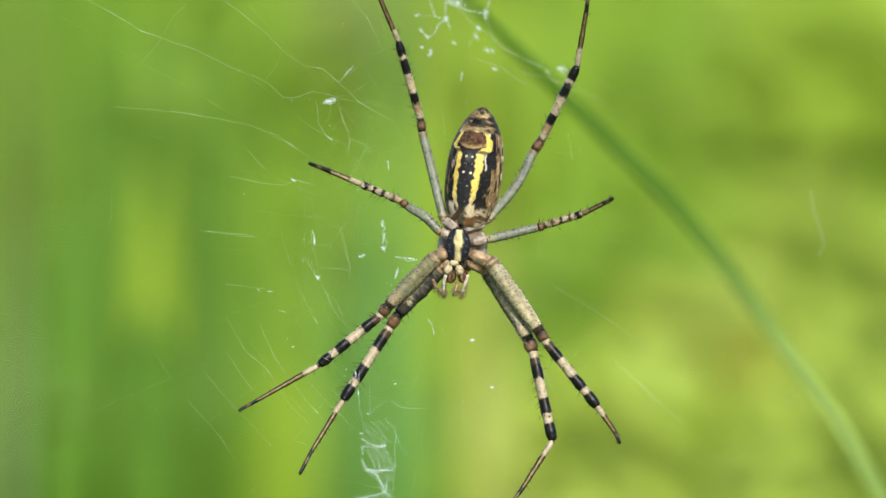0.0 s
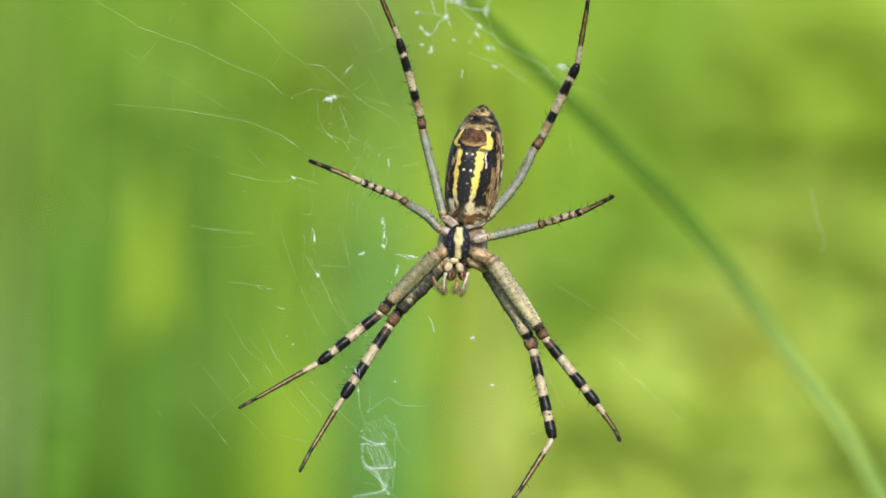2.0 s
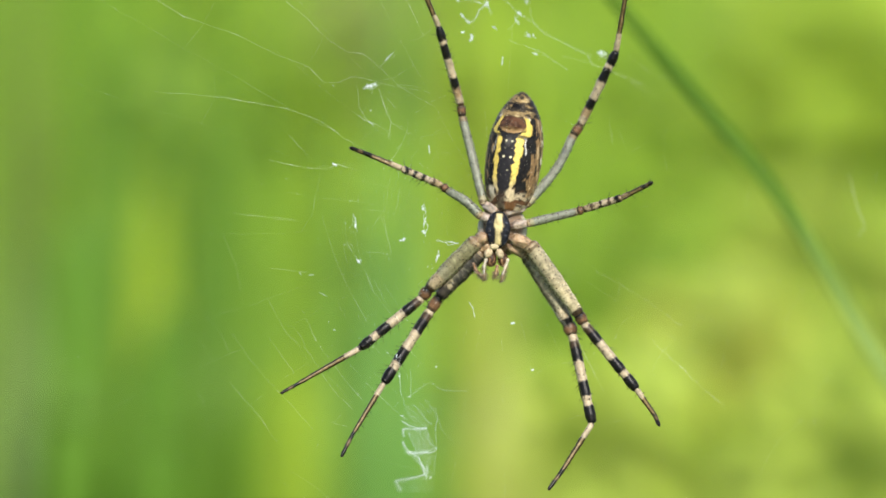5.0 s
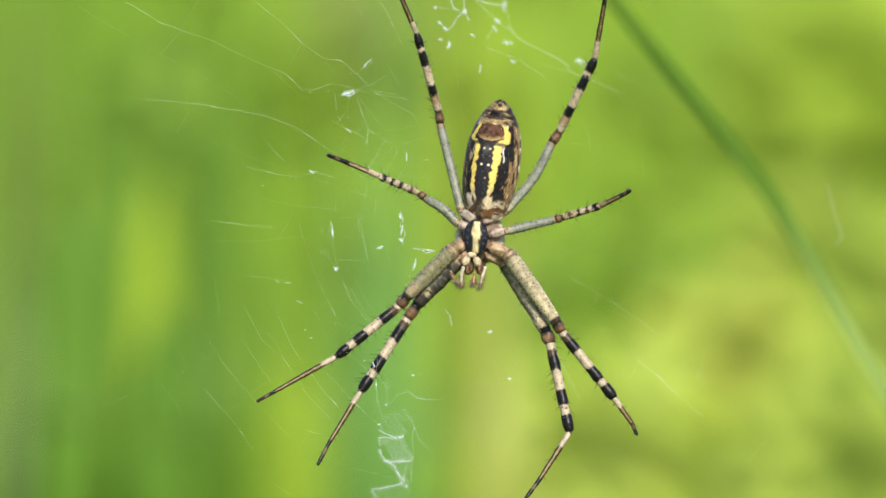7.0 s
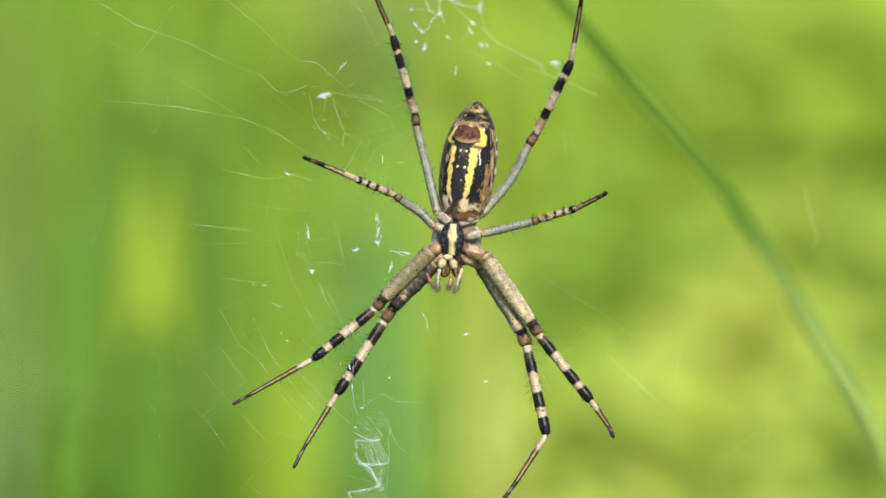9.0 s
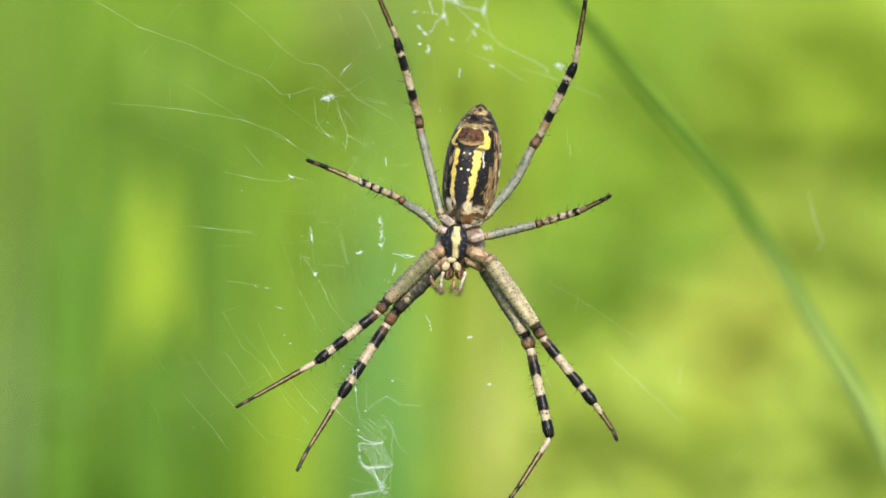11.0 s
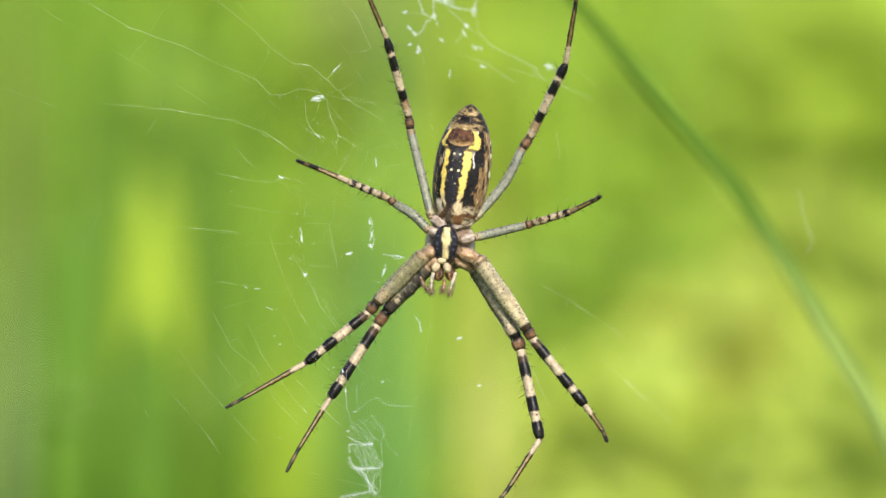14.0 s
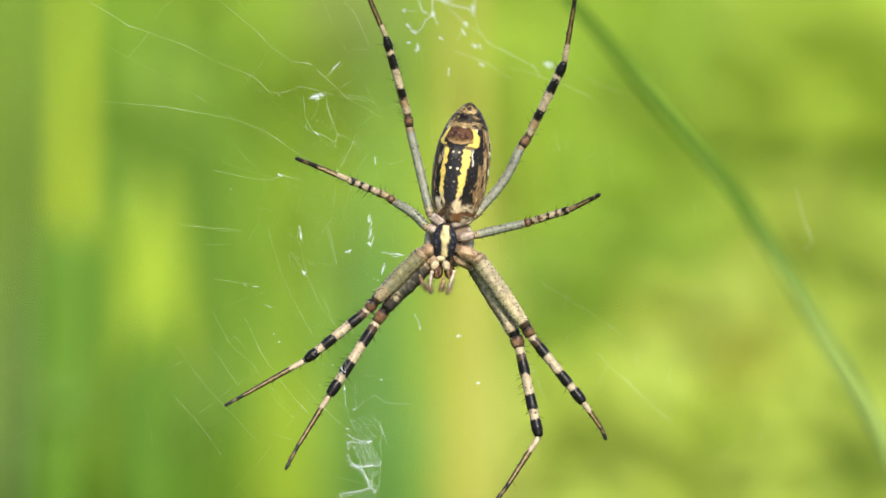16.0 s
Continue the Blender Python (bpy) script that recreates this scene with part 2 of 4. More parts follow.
# ---- grass ----
def blade_mesh(name, pts, width, n=26, fold=0.22, taper=2.2, waist=0.25, face=None):
    """A folded grass blade along pts: widest below the middle, drawn out to a point, with a raised midrib."""
    line = spline(pts, n)
    v, f = [], []
    for i, p in enumerate(line):
        t = i / n
        w = width * 0.5 * max(0.04, (waist + (1 - waist) * min(1, t / 0.25)) * (1 - t ** taper))
        d = (line[min(i + 1, n)] - line[max(i - 1, 0)]).normalized()
        out = (face(t) if callable(face) else face) if face else Vector((0, -1, 0))
        side = d.cross(out).normalized()
        out = side.cross(d).normalized()
        th = max(width * 0.02, 0.00012)
        for s, o in ((-1, fold), (-0.5, fold * 0.35), (0, -0.06), (0.5, fold * 0.35), (1, fold)):
            v.append(p + side * w * s + out * w * o)
        for s, o in ((0.5, fold * 0.35), (0, -0.16), (-0.5, fold * 0.35)):
            v.append(p + side * w * s + out * (w * o - th))
    for i in range(n):
        for j in range(8):
            a, b = i * 8 + j, i * 8 + (j + 1) % 8
            f.append((a, b, b + 8, a + 8))
    f.append(tuple(range(7, -1, -1)))
    f.append(tuple(n * 8 + j for j in range(8)))
    return mesh_of(name, v, f)


def grass_blade(pts, width, mat, label, group="tall grass blades behind the web", name="grass_blade", root=None, **kw):
    """A blade rooted in the ground; pts are its upper places. Its origin is its root."""
    pts = [Vector(p) for p in pts]
    low = pts[0]
    root = Vector(root) if root else Vector((low.x + (low.x - pts[1].x) * 0.3, low.y + 0.02, 0))
    root.z = -0.005
    mid = (root + low) * 0.5 + Vector((0, 0.004, 0))
    line = [Vector((0, 0, 0)), mid - root] + [p - root for p in pts]
    ob = part(name, blade_mesh(name, line, width, **kw), mat)
    ob.matrix_world = Matrix.Translation(root)
    tagged(ob, label, "grass", group)
    sh = Shape()
    rib = spline(line, 30)
    sh.tube(rib, [width * (0.035 - 0.028 * i / 30) for i in range(31)], 5)
    part("midrib", sh.mesh("midrib"), M_RIB, ob, "pale raised midrib")
    return ob


def meadow():
    """The countless short grass of the meadow, one joined mesh of bent blades."""
    rnd = random.Random(4)
    v, f = [], []
    for k in range(58000):
        if k < 16000:
            y = 1.0 + rnd.gauss(0, 0.12) + 8.0 * rnd.random() ** 1.6
            x = rnd.gauss(0, 1) * (0.17 + 0.16 * y)
            h = rnd.uniform(0.16, 0.42) * (1 + 0.15 * noise.noise(Vector((x * 3, y * 3, 0))))
        else:
            x, y = rnd.gauss(0, 2.2), rnd.gauss(2.0, 3.0)
            near = math.hypot(x, y - 0.3)
            h = rnd.uniform(0.12, 0.26) if near < 1.1 else rnd.uniform(0.16, 0.42)
        w = rnd.uniform(0.002, 0.0045)
        a = rnd.uniform(0, 6.283)
        lean = rnd.uniform(0.05, 0.55) * h
        b = rnd.uniform(-0.9, 0.9)
        base = len(v)
        sx, sy = math.cos(b) * w, math.sin(b) * w
        for i, t in enumerate((0, 0.35, 0.7, 1.0)):
            cx, cy, cz = x + math.cos(a) * lean * t * t, y + math.sin(a) * lean * t * t, h * (t - 0.18 * t * t) - 0.01 * (t == 0)
            q = 1 - 0.9 * t * t
            v.append((cx - sx * q, cy - sy * q, cz))
            v.append((cx, cy + w * 0.4 * q, cz))
            v.append((cx + sx * q, cy + sy * q, cz))
        for i in range(3):
            o = base + i * 3
            f.append((o, o + 1, o + 4, o + 3))
            f.append((o + 1, o + 2, o + 5, o + 4))
    ob = part("meadow_grass", mesh_of("meadow_grass", v, f), M_GRASS)
    tagged(ob, "sunlit tangled green meadow grass out of focus", "grass", kind="stuff")


meadow()
GRASS_LABEL = {"green_blade": "long soft mid-green grass blade standing in the meadow", "dark_leaf": "dark green grass blade, shade put into its colour", "lime_blade": "lime-green grass blade, sunlight put into its colour",
               "fresh_blade": "fresh light-green grass blade standing in the meadow", "olive_blade": "dull olive-brown grass blade standing in the meadow", "pale_blade": "pale grey-green grass blade standing in the meadow",
               "cool_green_blade": "broad cool-green grass blade behind the web", "straw_blade": "straw-coloured dry grass blade behind the web", "meadow_grass": "light-green grass blade among meadow grass", "mid_green_leaf": "mid-green grass blade standing in the meadow", "vivid_lime_blade": "vivid lime-yellow grass blade, sunlight put into its colour", "yellow_green_leaf": "bright yellow-green grass blade, sunlight put into its colour"}


def upright(px, back, width, mat, label, top=-160, bottom=1040, lean=0.0, bow=0.0, **kw):
    """A tall blade that crosses the view from bottom to top at px, back metres behind the focus."""
    pts = [seen_m(px - lean, bottom, back), seen_m(px + bow, (top + bottom) / 2, back), seen_m(px + lean, top, back)]
    return grass_blade(pts, width, mat, label, **kw)


STANDING = []
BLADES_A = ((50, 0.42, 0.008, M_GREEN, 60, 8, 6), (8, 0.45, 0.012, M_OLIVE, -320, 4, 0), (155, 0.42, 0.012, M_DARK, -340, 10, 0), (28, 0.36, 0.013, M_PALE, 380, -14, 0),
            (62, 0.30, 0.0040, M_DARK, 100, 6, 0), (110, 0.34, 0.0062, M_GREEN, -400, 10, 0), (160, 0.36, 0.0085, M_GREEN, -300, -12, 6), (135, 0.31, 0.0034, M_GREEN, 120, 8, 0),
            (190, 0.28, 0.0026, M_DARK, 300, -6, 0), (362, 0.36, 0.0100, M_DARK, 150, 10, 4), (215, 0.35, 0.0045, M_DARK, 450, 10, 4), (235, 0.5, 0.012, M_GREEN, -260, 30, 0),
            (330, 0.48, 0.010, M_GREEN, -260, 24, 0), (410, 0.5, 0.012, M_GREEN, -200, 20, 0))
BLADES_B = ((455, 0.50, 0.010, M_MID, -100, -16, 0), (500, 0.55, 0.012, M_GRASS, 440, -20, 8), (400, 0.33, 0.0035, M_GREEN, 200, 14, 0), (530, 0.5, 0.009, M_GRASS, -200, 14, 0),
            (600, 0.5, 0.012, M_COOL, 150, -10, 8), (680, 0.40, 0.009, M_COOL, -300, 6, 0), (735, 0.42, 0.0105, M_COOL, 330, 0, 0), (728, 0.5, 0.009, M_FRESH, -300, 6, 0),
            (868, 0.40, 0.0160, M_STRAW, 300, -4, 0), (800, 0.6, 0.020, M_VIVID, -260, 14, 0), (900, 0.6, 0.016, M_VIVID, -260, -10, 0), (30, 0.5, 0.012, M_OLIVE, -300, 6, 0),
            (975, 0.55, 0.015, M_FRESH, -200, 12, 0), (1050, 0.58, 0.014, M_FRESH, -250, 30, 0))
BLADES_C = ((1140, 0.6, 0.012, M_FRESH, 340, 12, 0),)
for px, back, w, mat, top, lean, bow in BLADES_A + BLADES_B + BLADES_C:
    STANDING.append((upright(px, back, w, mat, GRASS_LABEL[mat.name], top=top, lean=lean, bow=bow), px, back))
# added blades: two hide the bright blades' lower ends, one brightens the bottom
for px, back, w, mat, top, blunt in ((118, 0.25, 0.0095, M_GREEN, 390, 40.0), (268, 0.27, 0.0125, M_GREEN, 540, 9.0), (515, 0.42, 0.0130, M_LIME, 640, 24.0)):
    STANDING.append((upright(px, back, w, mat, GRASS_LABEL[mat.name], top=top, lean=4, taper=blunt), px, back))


# blades for stripes that brighten: edge-on until turned broad side to the sun, sunlight also put into their colours
def straight(px, back, width, mat, label, top=-500, **kw):
    """A tall stiff blade without a bow, so that it can turn about its own length."""
    high, low = seen_m(px, top, back), seen_m(px, 1040, back)
    root = low + (low - high) * (low.z / (high.z - low.z))
    return grass_blade([low, (low + high) * 0.5, high], width, mat, label, root=root, **kw)


FLUTTER = [straight(128, 0.30, 0.0092, M_FLASH, "broad lime-green grass blade, added for a brightening stripe", fold=0.04), straight(820, 0.33, 0.0115, M_GOLD, "broad golden-green grass blade, added for a brightening stripe", fold=0.04),
           straight(272, 0.34, 0.0128, M_VIVID, "blunt lime-green grass blade, turned to brighten and dim", top=310, taper=15.0, fold=0.06)]

# the arching stalk close behind the web: a stem out of the ground, and a long blade that swings on it
def arching_stalk():
    root = Vector((ARCH_FOOT.x + 0.05, ARCH_FOOT.y + 0.06, -0.005))
    sh = Shape()
    line = spline([Vector((0, 0, 0)), (ARCH_FOOT - root) * 0.5 + Vector((0.012, 0, 0)), ARCH_FOOT - root], 20)
    sh.tube(line, [0.0021 - 0.0008 * i / 20 for i in range(21)], 8)
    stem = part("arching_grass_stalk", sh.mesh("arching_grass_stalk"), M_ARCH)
    stem.matrix_world = Matrix.Translation(root)
    tagged(stem, "slender arching green grass stalk close behind the web", "grass")
    pts = [seen_m(x, y, ARCH_BACK) - ARCH_FOOT for x, y in ((1655, 1050), (1600, 950), (1548, 860), (1480, 742), (1392, 622), (1300, 492), (1200, 368), (1068, 238), (960, 132), (868, 42), (770, -50), (660, -130))]
    face = lambda t: Vector((-0.3, -1, 1.1 * max(0, 1 - t / 0.75))).normalized()
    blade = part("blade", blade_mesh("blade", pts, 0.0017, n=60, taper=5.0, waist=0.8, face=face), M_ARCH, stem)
    blade.matrix_local = Matrix.Translation(ARCH_FOOT - root)
    rib = Shape()
    rib.tube(spline(pts, 40), [0.00009 - 0.00006 * i / 40 for i in range(41)], 5)
    part("midrib", rib.mesh("midrib"), M_RIB, blade, "pale raised midrib")
    return stem, blade, ARCH_FOOT - root


arch_stem, arch_blade, ARCH_JOINT = arching_stalk()


# ---- leafy plants ----
def leaf_mesh():
    """A broad, pointed leaf, folded along its midrib, with a wavy rim."""
    v, f = [], []
    n = 9
    for i in range(n + 1):
        t = i / n
        w = 0.30 * math.sin(math.pi * t ** 0.8) ** 0.9 + 0.006
        z = -0.25 * t * t
        for s in (-1, -0.5, 0, 0.5, 1):
            v.append((w * s, t, z + 0.10 * abs(s) * w * 3 + 0.012 * math.sin(11 * t + 3 * s)))
        for s in (0.5, 0, -0.5):
            v.append((w * s, t, z + 0.10 * abs(s) * w * 3 - 0.012 + 0.012 * math.sin(11 * t + 3 * s)))
    for i in range(n):
        for j in range(8):
            a, b = i * 8 + j, i * 8 + (j + 1) % 8
            f.append((a, b, b + 8, a + 8))
    return mesh_of("leaf", v, f)


LEAF = {}


def leafy_plant(px, py, back, spread, size, count, mat, label, seed):
    """A meadow herb whose head of leaves stands at that place, on a stem from the ground."""
    rnd = random.Random(seed)
    head = seen_m(px, py, back)
    root = Vector((head.x + rnd.uniform(-0.03, 0.03), head.y + 0.01, -0.005))
    top = new("leafy_plant")
    top.location = root
    tagged(top, label, "plant", "leafy herbs in the meadow")
    sh = Shape()
    line = spline([Vector((0, 0, 0)), (head - root) * 0.5 + Vector((rnd.uniform(-0.01, 0.01), 0, 0)), head - root], 14)
    sh.tube(line, [0.0022 - 0.0012 * i / 14 for i in range(15)], 6)
    part("stem", sh.mesh("stem"), M_GREEN, top)
    if mat.name not in LEAF:
        LEAF[mat.name] = leaf_mesh()
        LEAF[mat.name].materials.append(mat)
    for k in range(count):
        a = k * 2.4 + rnd.uniform(-0.4, 0.4)
        r = spread * math.sqrt((k + 0.5) / count)
        off = Vector((math.cos(a) * r, rnd.uniform(-0.5, 0.5) * spread, math.sin(a) * r))
        ob = new("leaf", LEAF[mat.name])
        ob.parent = top
        up = (sun_way + Vector((rnd.uniform(-0.6, 0.6), rnd.uniform(-0.4, 0.4), rnd.uniform(-0.5, 0.4)))).normalized()
        along = Vector((math.cos(a), -0.3, math.sin(a) * 0.8 - 0.2))
        along = (along - up * along.dot(up)).normalized()
        q = Matrix((along.cross(up), along, up)).transposed().to_4x4()
        ob.matrix_local = Matrix.Translation(head - root + off) @ q @ Matrix.Scale(size * rnd.uniform(0.75, 1.2), 4)
    return top


YL, DL, GL = "yellow-green sunlit leafy herb in the meadow", "dark green leafy herb in the meadow", "fresh green leafy herb in the meadow"
HERBS_A = ((1460, 60, 0.75, 0.018, 0.030, 16, M_YELLOW, YL), (1530, 90, 0.70, 0.016, 0.027, 16, M_BRIGHT, YL), (1340, 30, 0.85, 0.022, 0.035, 14, M_FRESH, GL),
           (1150, 240, 0.85, 0.032, 0.040, 20, M_FRESH, GL), (1080, 330, 0.9, 0.03, 0.04, 16, M_FRESH, GL), (1260, 130, 0.95, 0.035, 0.045, 22, M_FRESH, GL),
           (1310, 170, 0.80, 0.026, 0.036, 26, M_MID, GL), (1400, 110, 0.9, 0.03, 0.04, 18, M_FRESH, GL), (1420, 200, 0.70, 0.017, 0.027, 18, M_MID, GL), (1510, 270, 0.85, 0.022, 0.035, 16, M_MID, GL),
           (1400, 330, 0.68, 0.018, 0.028, 18, M_MID, GL), (1540, 400, 0.62, 0.013, 0.020, 18, M_FRESH, GL), (1190, 410, 0.62, 0.017, 0.026, 20, M_FRESH, GL),
           (1235, 420, 0.55, 0.006, 0.009, 14, M_BRIGHT, YL))
HERBS_B = ((1350, 390, 0.60, 0.015, 0.025, 20, M_MID, GL), (1535, 515, 0.535, 0.010, 0.015, 20, M_BRIGHT, YL), (1160, 490, 0.56, 0.017, 0.022, 20, M_MID, GL),
           (1405, 525, 0.52, 0.011, 0.015, 22, M_MID, GL), (1320, 500, 0.56, 0.010, 0.019, 16, M_GREEN, GL), (1400, 600, 0.55, 0.015, 0.023, 20, M_MID, GL),
           (1470, 665, 0.53, 0.016, 0.024, 20, M_GREEN, GL), (1545, 590, 0.55, 0.015, 0.023, 18, M_GREEN, GL), (1170, 640, 0.6, 0.016, 0.025, 18, M_MID, GL),
           (1110, 700, 0.53, 0.014, 0.024, 18, M_MID, GL), (1230, 690, 0.54, 0.017, 0.025, 20, M_MID, GL), (1340, 730, 0.50, 0.013, 0.016, 24, M_MID, GL),
           (1220, 800, 0.49, 0.015, 0.024, 18, M_LIME, GL), (1310, 850, 0.46, 0.014, 0.019, 20, M_YELLOW, YL))
HERBS_C = ((1410, 810, 0.47, 0.013, 0.015, 24, M_MID, GL), (1520, 820, 0.47, 0.013, 0.015, 24, M_FRESH, GL), (1285, 150, 0.62, 0.014, 0.022, 24, M_MID, DL),
           (1375, 205, 0.64, 0.011, 0.018, 24, M_MID, DL), (1556, 8, 0.62, 0.008, 0.014, 20, M_GREEN, DL), (1140, 245, 0.68, 0.018, 0.028, 22, M_FRESH, GL),
           (1545, 235, 0.60, 0.014, 0.022, 24, M_MID, GL), (700, 280, 0.9, 0.03, 0.04, 20, M_FRESH, GL), (500, 240, 0.8, 0.026, 0.034, 24, M_FRESH, GL), (610, 200, 0.85, 0.024, 0.034, 24, M_FRESH, GL),
           (1185, 185, 0.70, 0.016, 0.024, 28, M_FRESH, GL), (1250, 275, 0.66, 0.015, 0.022, 28, M_FRESH, GL), (1150, 100, 0.72, 0.016, 0.024, 26, M_FRESH, GL),
           (1345, 610, 0.50, 0.010, 0.016, 26, M_MID, GL))
HERBS_D = ((1350, 140, 0.66, 0.012, 0.019, 26, M_GREEN, DL), (1490, 605, 0.46, 0.006, 0.010, 24, M_GREEN, DL), (1565, 640, 0.46, 0.007, 0.011, 24, M_GREEN, DL),
           (1300, 770, 0.46, 0.006, 0.010, 24, M_GREEN, DL), (1535, 60, 0.62, 0.013, 0.020, 34, M_BRIGHT, YL), (1560, 120, 0.64, 0.011, 0.018, 30, M_YELLOW, YL),
           (1215, 290, 0.58, 0.012, 0.018, 30, M_FRESH, GL), (1300, 300, 0.60, 0.012, 0.018, 30, M_MID, GL), (290, 245, 0.62, 0.014, 0.022, 26, M_MID, GL), (1010, 140, 0.95, 0.03, 0.04, 14, M_LIME, GL),
           (540, 150, 0.95, 0.026, 0.03, 18, M_FRESH, GL), (668, 60, 0.80, 0.012, 0.020, 20, M_HAZEL, "dull olive-brown leafy herb in the meadow"), (470, 60, 0.85, 0.026, 0.034, 20, M_FRESH, GL),
           (1125, 150, 0.78, 0.022, 0.032, 24, M_FRESH, GL))
HERBS_E = ((1050, 60, 0.8, 0.024, 0.034, 24, M_FRESH, GL), (1480, 485, 0.46, 0.012, 0.018, 36, M_BRIGHT, YL), (1545, 470, 0.52, 0.012, 0.018, 24, M_FRESH, GL),
           (1525, 660, 0.46, 0.007, 0.012, 22, M_GREEN, GL), (1400, 470, 0.50, 0.011, 0.016, 24, M_FRESH, GL), (1495, 100, 0.58, 0.013, 0.022, 30, M_YELLOW, YL),
           (1440, 60, 0.62, 0.012, 0.02, 26, M_YELLOW, YL), (1350, 868, 0.44, 0.009, 0.014, 24, M_YELLOW, YL), (1500, 845, 0.42, 0.015, 0.018, 36, M_BRIGHT, YL),
           (1060, 800, 0.44, 0.013, 0.018, 34, M_BRIGHT, YL), (1100, 860, 0.48, 0.010, 0.016, 22, M_LIME, GL))
for i, (px, py, back, spread, size, count, mat, label) in enumerate(HERBS_A + HERBS_B + HERBS_C + HERBS_D + HERBS_E):
    leafy_plant(px, py, back, spread, size, count, mat, label, 20 + i)
turning_herb = leafy_plant(1285, 620, 0.45, 0.0105, 0.0125, 38, M_SUNNY, "golden-yellow leaf rosette catching the sun", 19)
rnd_herbs = random.Random(3)
for k in range(42):
    leafy_plant(1010 + (k % 6) * 120 + rnd_herbs.uniform(-40, 40), 20 + (k // 6) * 140 + rnd_herbs.uniform(-60, 60), rnd_herbs.uniform(1.0, 1.4), 0.05, rnd_herbs.uniform(0.045, 0.06), 26,
                rnd_herbs.choice((M_LIME, M_FRESH, M_FRESH)), GL, 60 + k)

# ---- web ----
SILK_TILT = 0.32


def web_at(px, py):
    """A place on the web's plane, which stands a little askew to the view and before the spider."""
    return loc(px, py, -8 - max(0, px - 600) * SILK_TILT - max(0, 240 - py) * 0.35 * smooth(600, 760, px))


def thread(sh, pts, r, beads=None):
    """A silk thread, here and there drawn thin or beaded."""
    line, radii = [], []
    for p, q in zip(pts, pts[1:]):
        steps = max(1, int((q - p).length / (9 * U)))
        for j in range(steps):
            line.append(p + (q - p) * (j / steps))
            radii.append(r * (0.45 + 0.9 * beads.random() ** 1.6) if beads else r)
            if beads and beads.random() < 0.06:
                radii[-1] = r * beads.uniform(1.8, 3.2)
    line.append(pts[-1])
    radii.append(r)
    sh.tube(line, radii, 3, caps=False)


def build_web():
    rnd = random.Random(11)
    net = new("orb_web")
    net.matrix_world = hub_pose()
    tagged(net, "tattered silk orb web with zigzag bands hung between grass", "spider web")
    cx, cy = 815, 425
    angles = sorted([math.radians(a + rnd.uniform(-2.5, 2.5)) for a in range(0, 360, 11)])
    wob = [rnd.uniform(-16, 16) for _ in angles]
    for a in angles:
        sh = Shape()
        line = []
        thick = 1.0 + 0.5 * rnd.random() if math.cos(a) < 0.1 else 0.7
        if math.cos(a) < 0.1 and math.sin(a) > 0.15:
            thick *= 0.72
        for k in range(12):
            r = 135 + 64 * k
            line.append(web_at(cx + math.cos(a) * r + rnd.uniform(-3, 3), cy + math.sin(a) * r + rnd.uniform(-3, 3)))
        thread(sh, line[:rnd.choice((5, 8, 12))], 0.0000014 * thick, rnd)
        part("radial_thread", sh.mesh("radial_thread"), M_WARM, net)
    for turn in range(17):
        r0 = 140 + turn * 32
        run = []
        for i, a in enumerate(angles + angles[:2]):
            r = r0 + 32 * i / len(angles) + wob[i % len(angles)] * 0.7 + rnd.uniform(-9, 9)
            left = math.cos(a) < 0.05
            if left and ((math.sin(a) < -0.12 and r > 340) or r > 480 or math.cos(a) > -0.4):
                left = False
            thick = (0.0000027 if left else 0.0000026) * rnd.uniform(0.7, 1.25)
            if math.cos(a) < 0.1 and math.sin(a) > 0.15:
                thick *= 0.75
            if rnd.random() < (0.42 if left else 0.62) or len(run) > 12 or i == len(angles) + 1:
                if len(run) > 2:
                    sh = Shape()
                    thread(sh, run, thick, rnd)
                    part("spiral_thread", sh.mesh("spiral_thread"), M_WARM, net)
                run = []
                continue
            p = web_at(cx + math.cos(a) * r, cy + math.sin(a) * r)
            if run:
                q = web_at(cx, cy)
                run.append((run[-1] + p) * 0.5 + (q - (run[-1] + p) * 0.5) * rnd.uniform(0.0, 0.03))
            run.append(p)
    return net


web = build_web()


def strand(points, r, seed, name="guy_thread", label="", ply=1, fray=0.0, fan=0.0):
    """A thread that runs kinked over a few knots, of one or more plies."""
    rnd = random.Random(seed)
    sh = Shape()
    run = []
    for k in range(ply):
        line = []
        ox, oy = rnd.uniform(-fan, fan), rnd.uniform(-fan, fan)
        for (x0, y0), (x1, y1) in zip(points, points[1:]):
            for j in range(5):
                t = j / 5
                line.append(web_at(ox + x0 + (x1 - x0) * t + rnd.uniform(-0.8, 0.8) * (1 + 2 * fray), oy + y0 + (y1 - y0) * t + rnd.uniform(-0.8, 0.8) * (1 + 2 * fray)))
        line.append(web_at(*points[-1]))
        run += line if k % 2 == 0 else line[::-1]
    thread(sh, run, r, rnd)
    return part(name, sh.mesh(name), M_WARM if name == "guy_thread" else M_SILK, web, label)


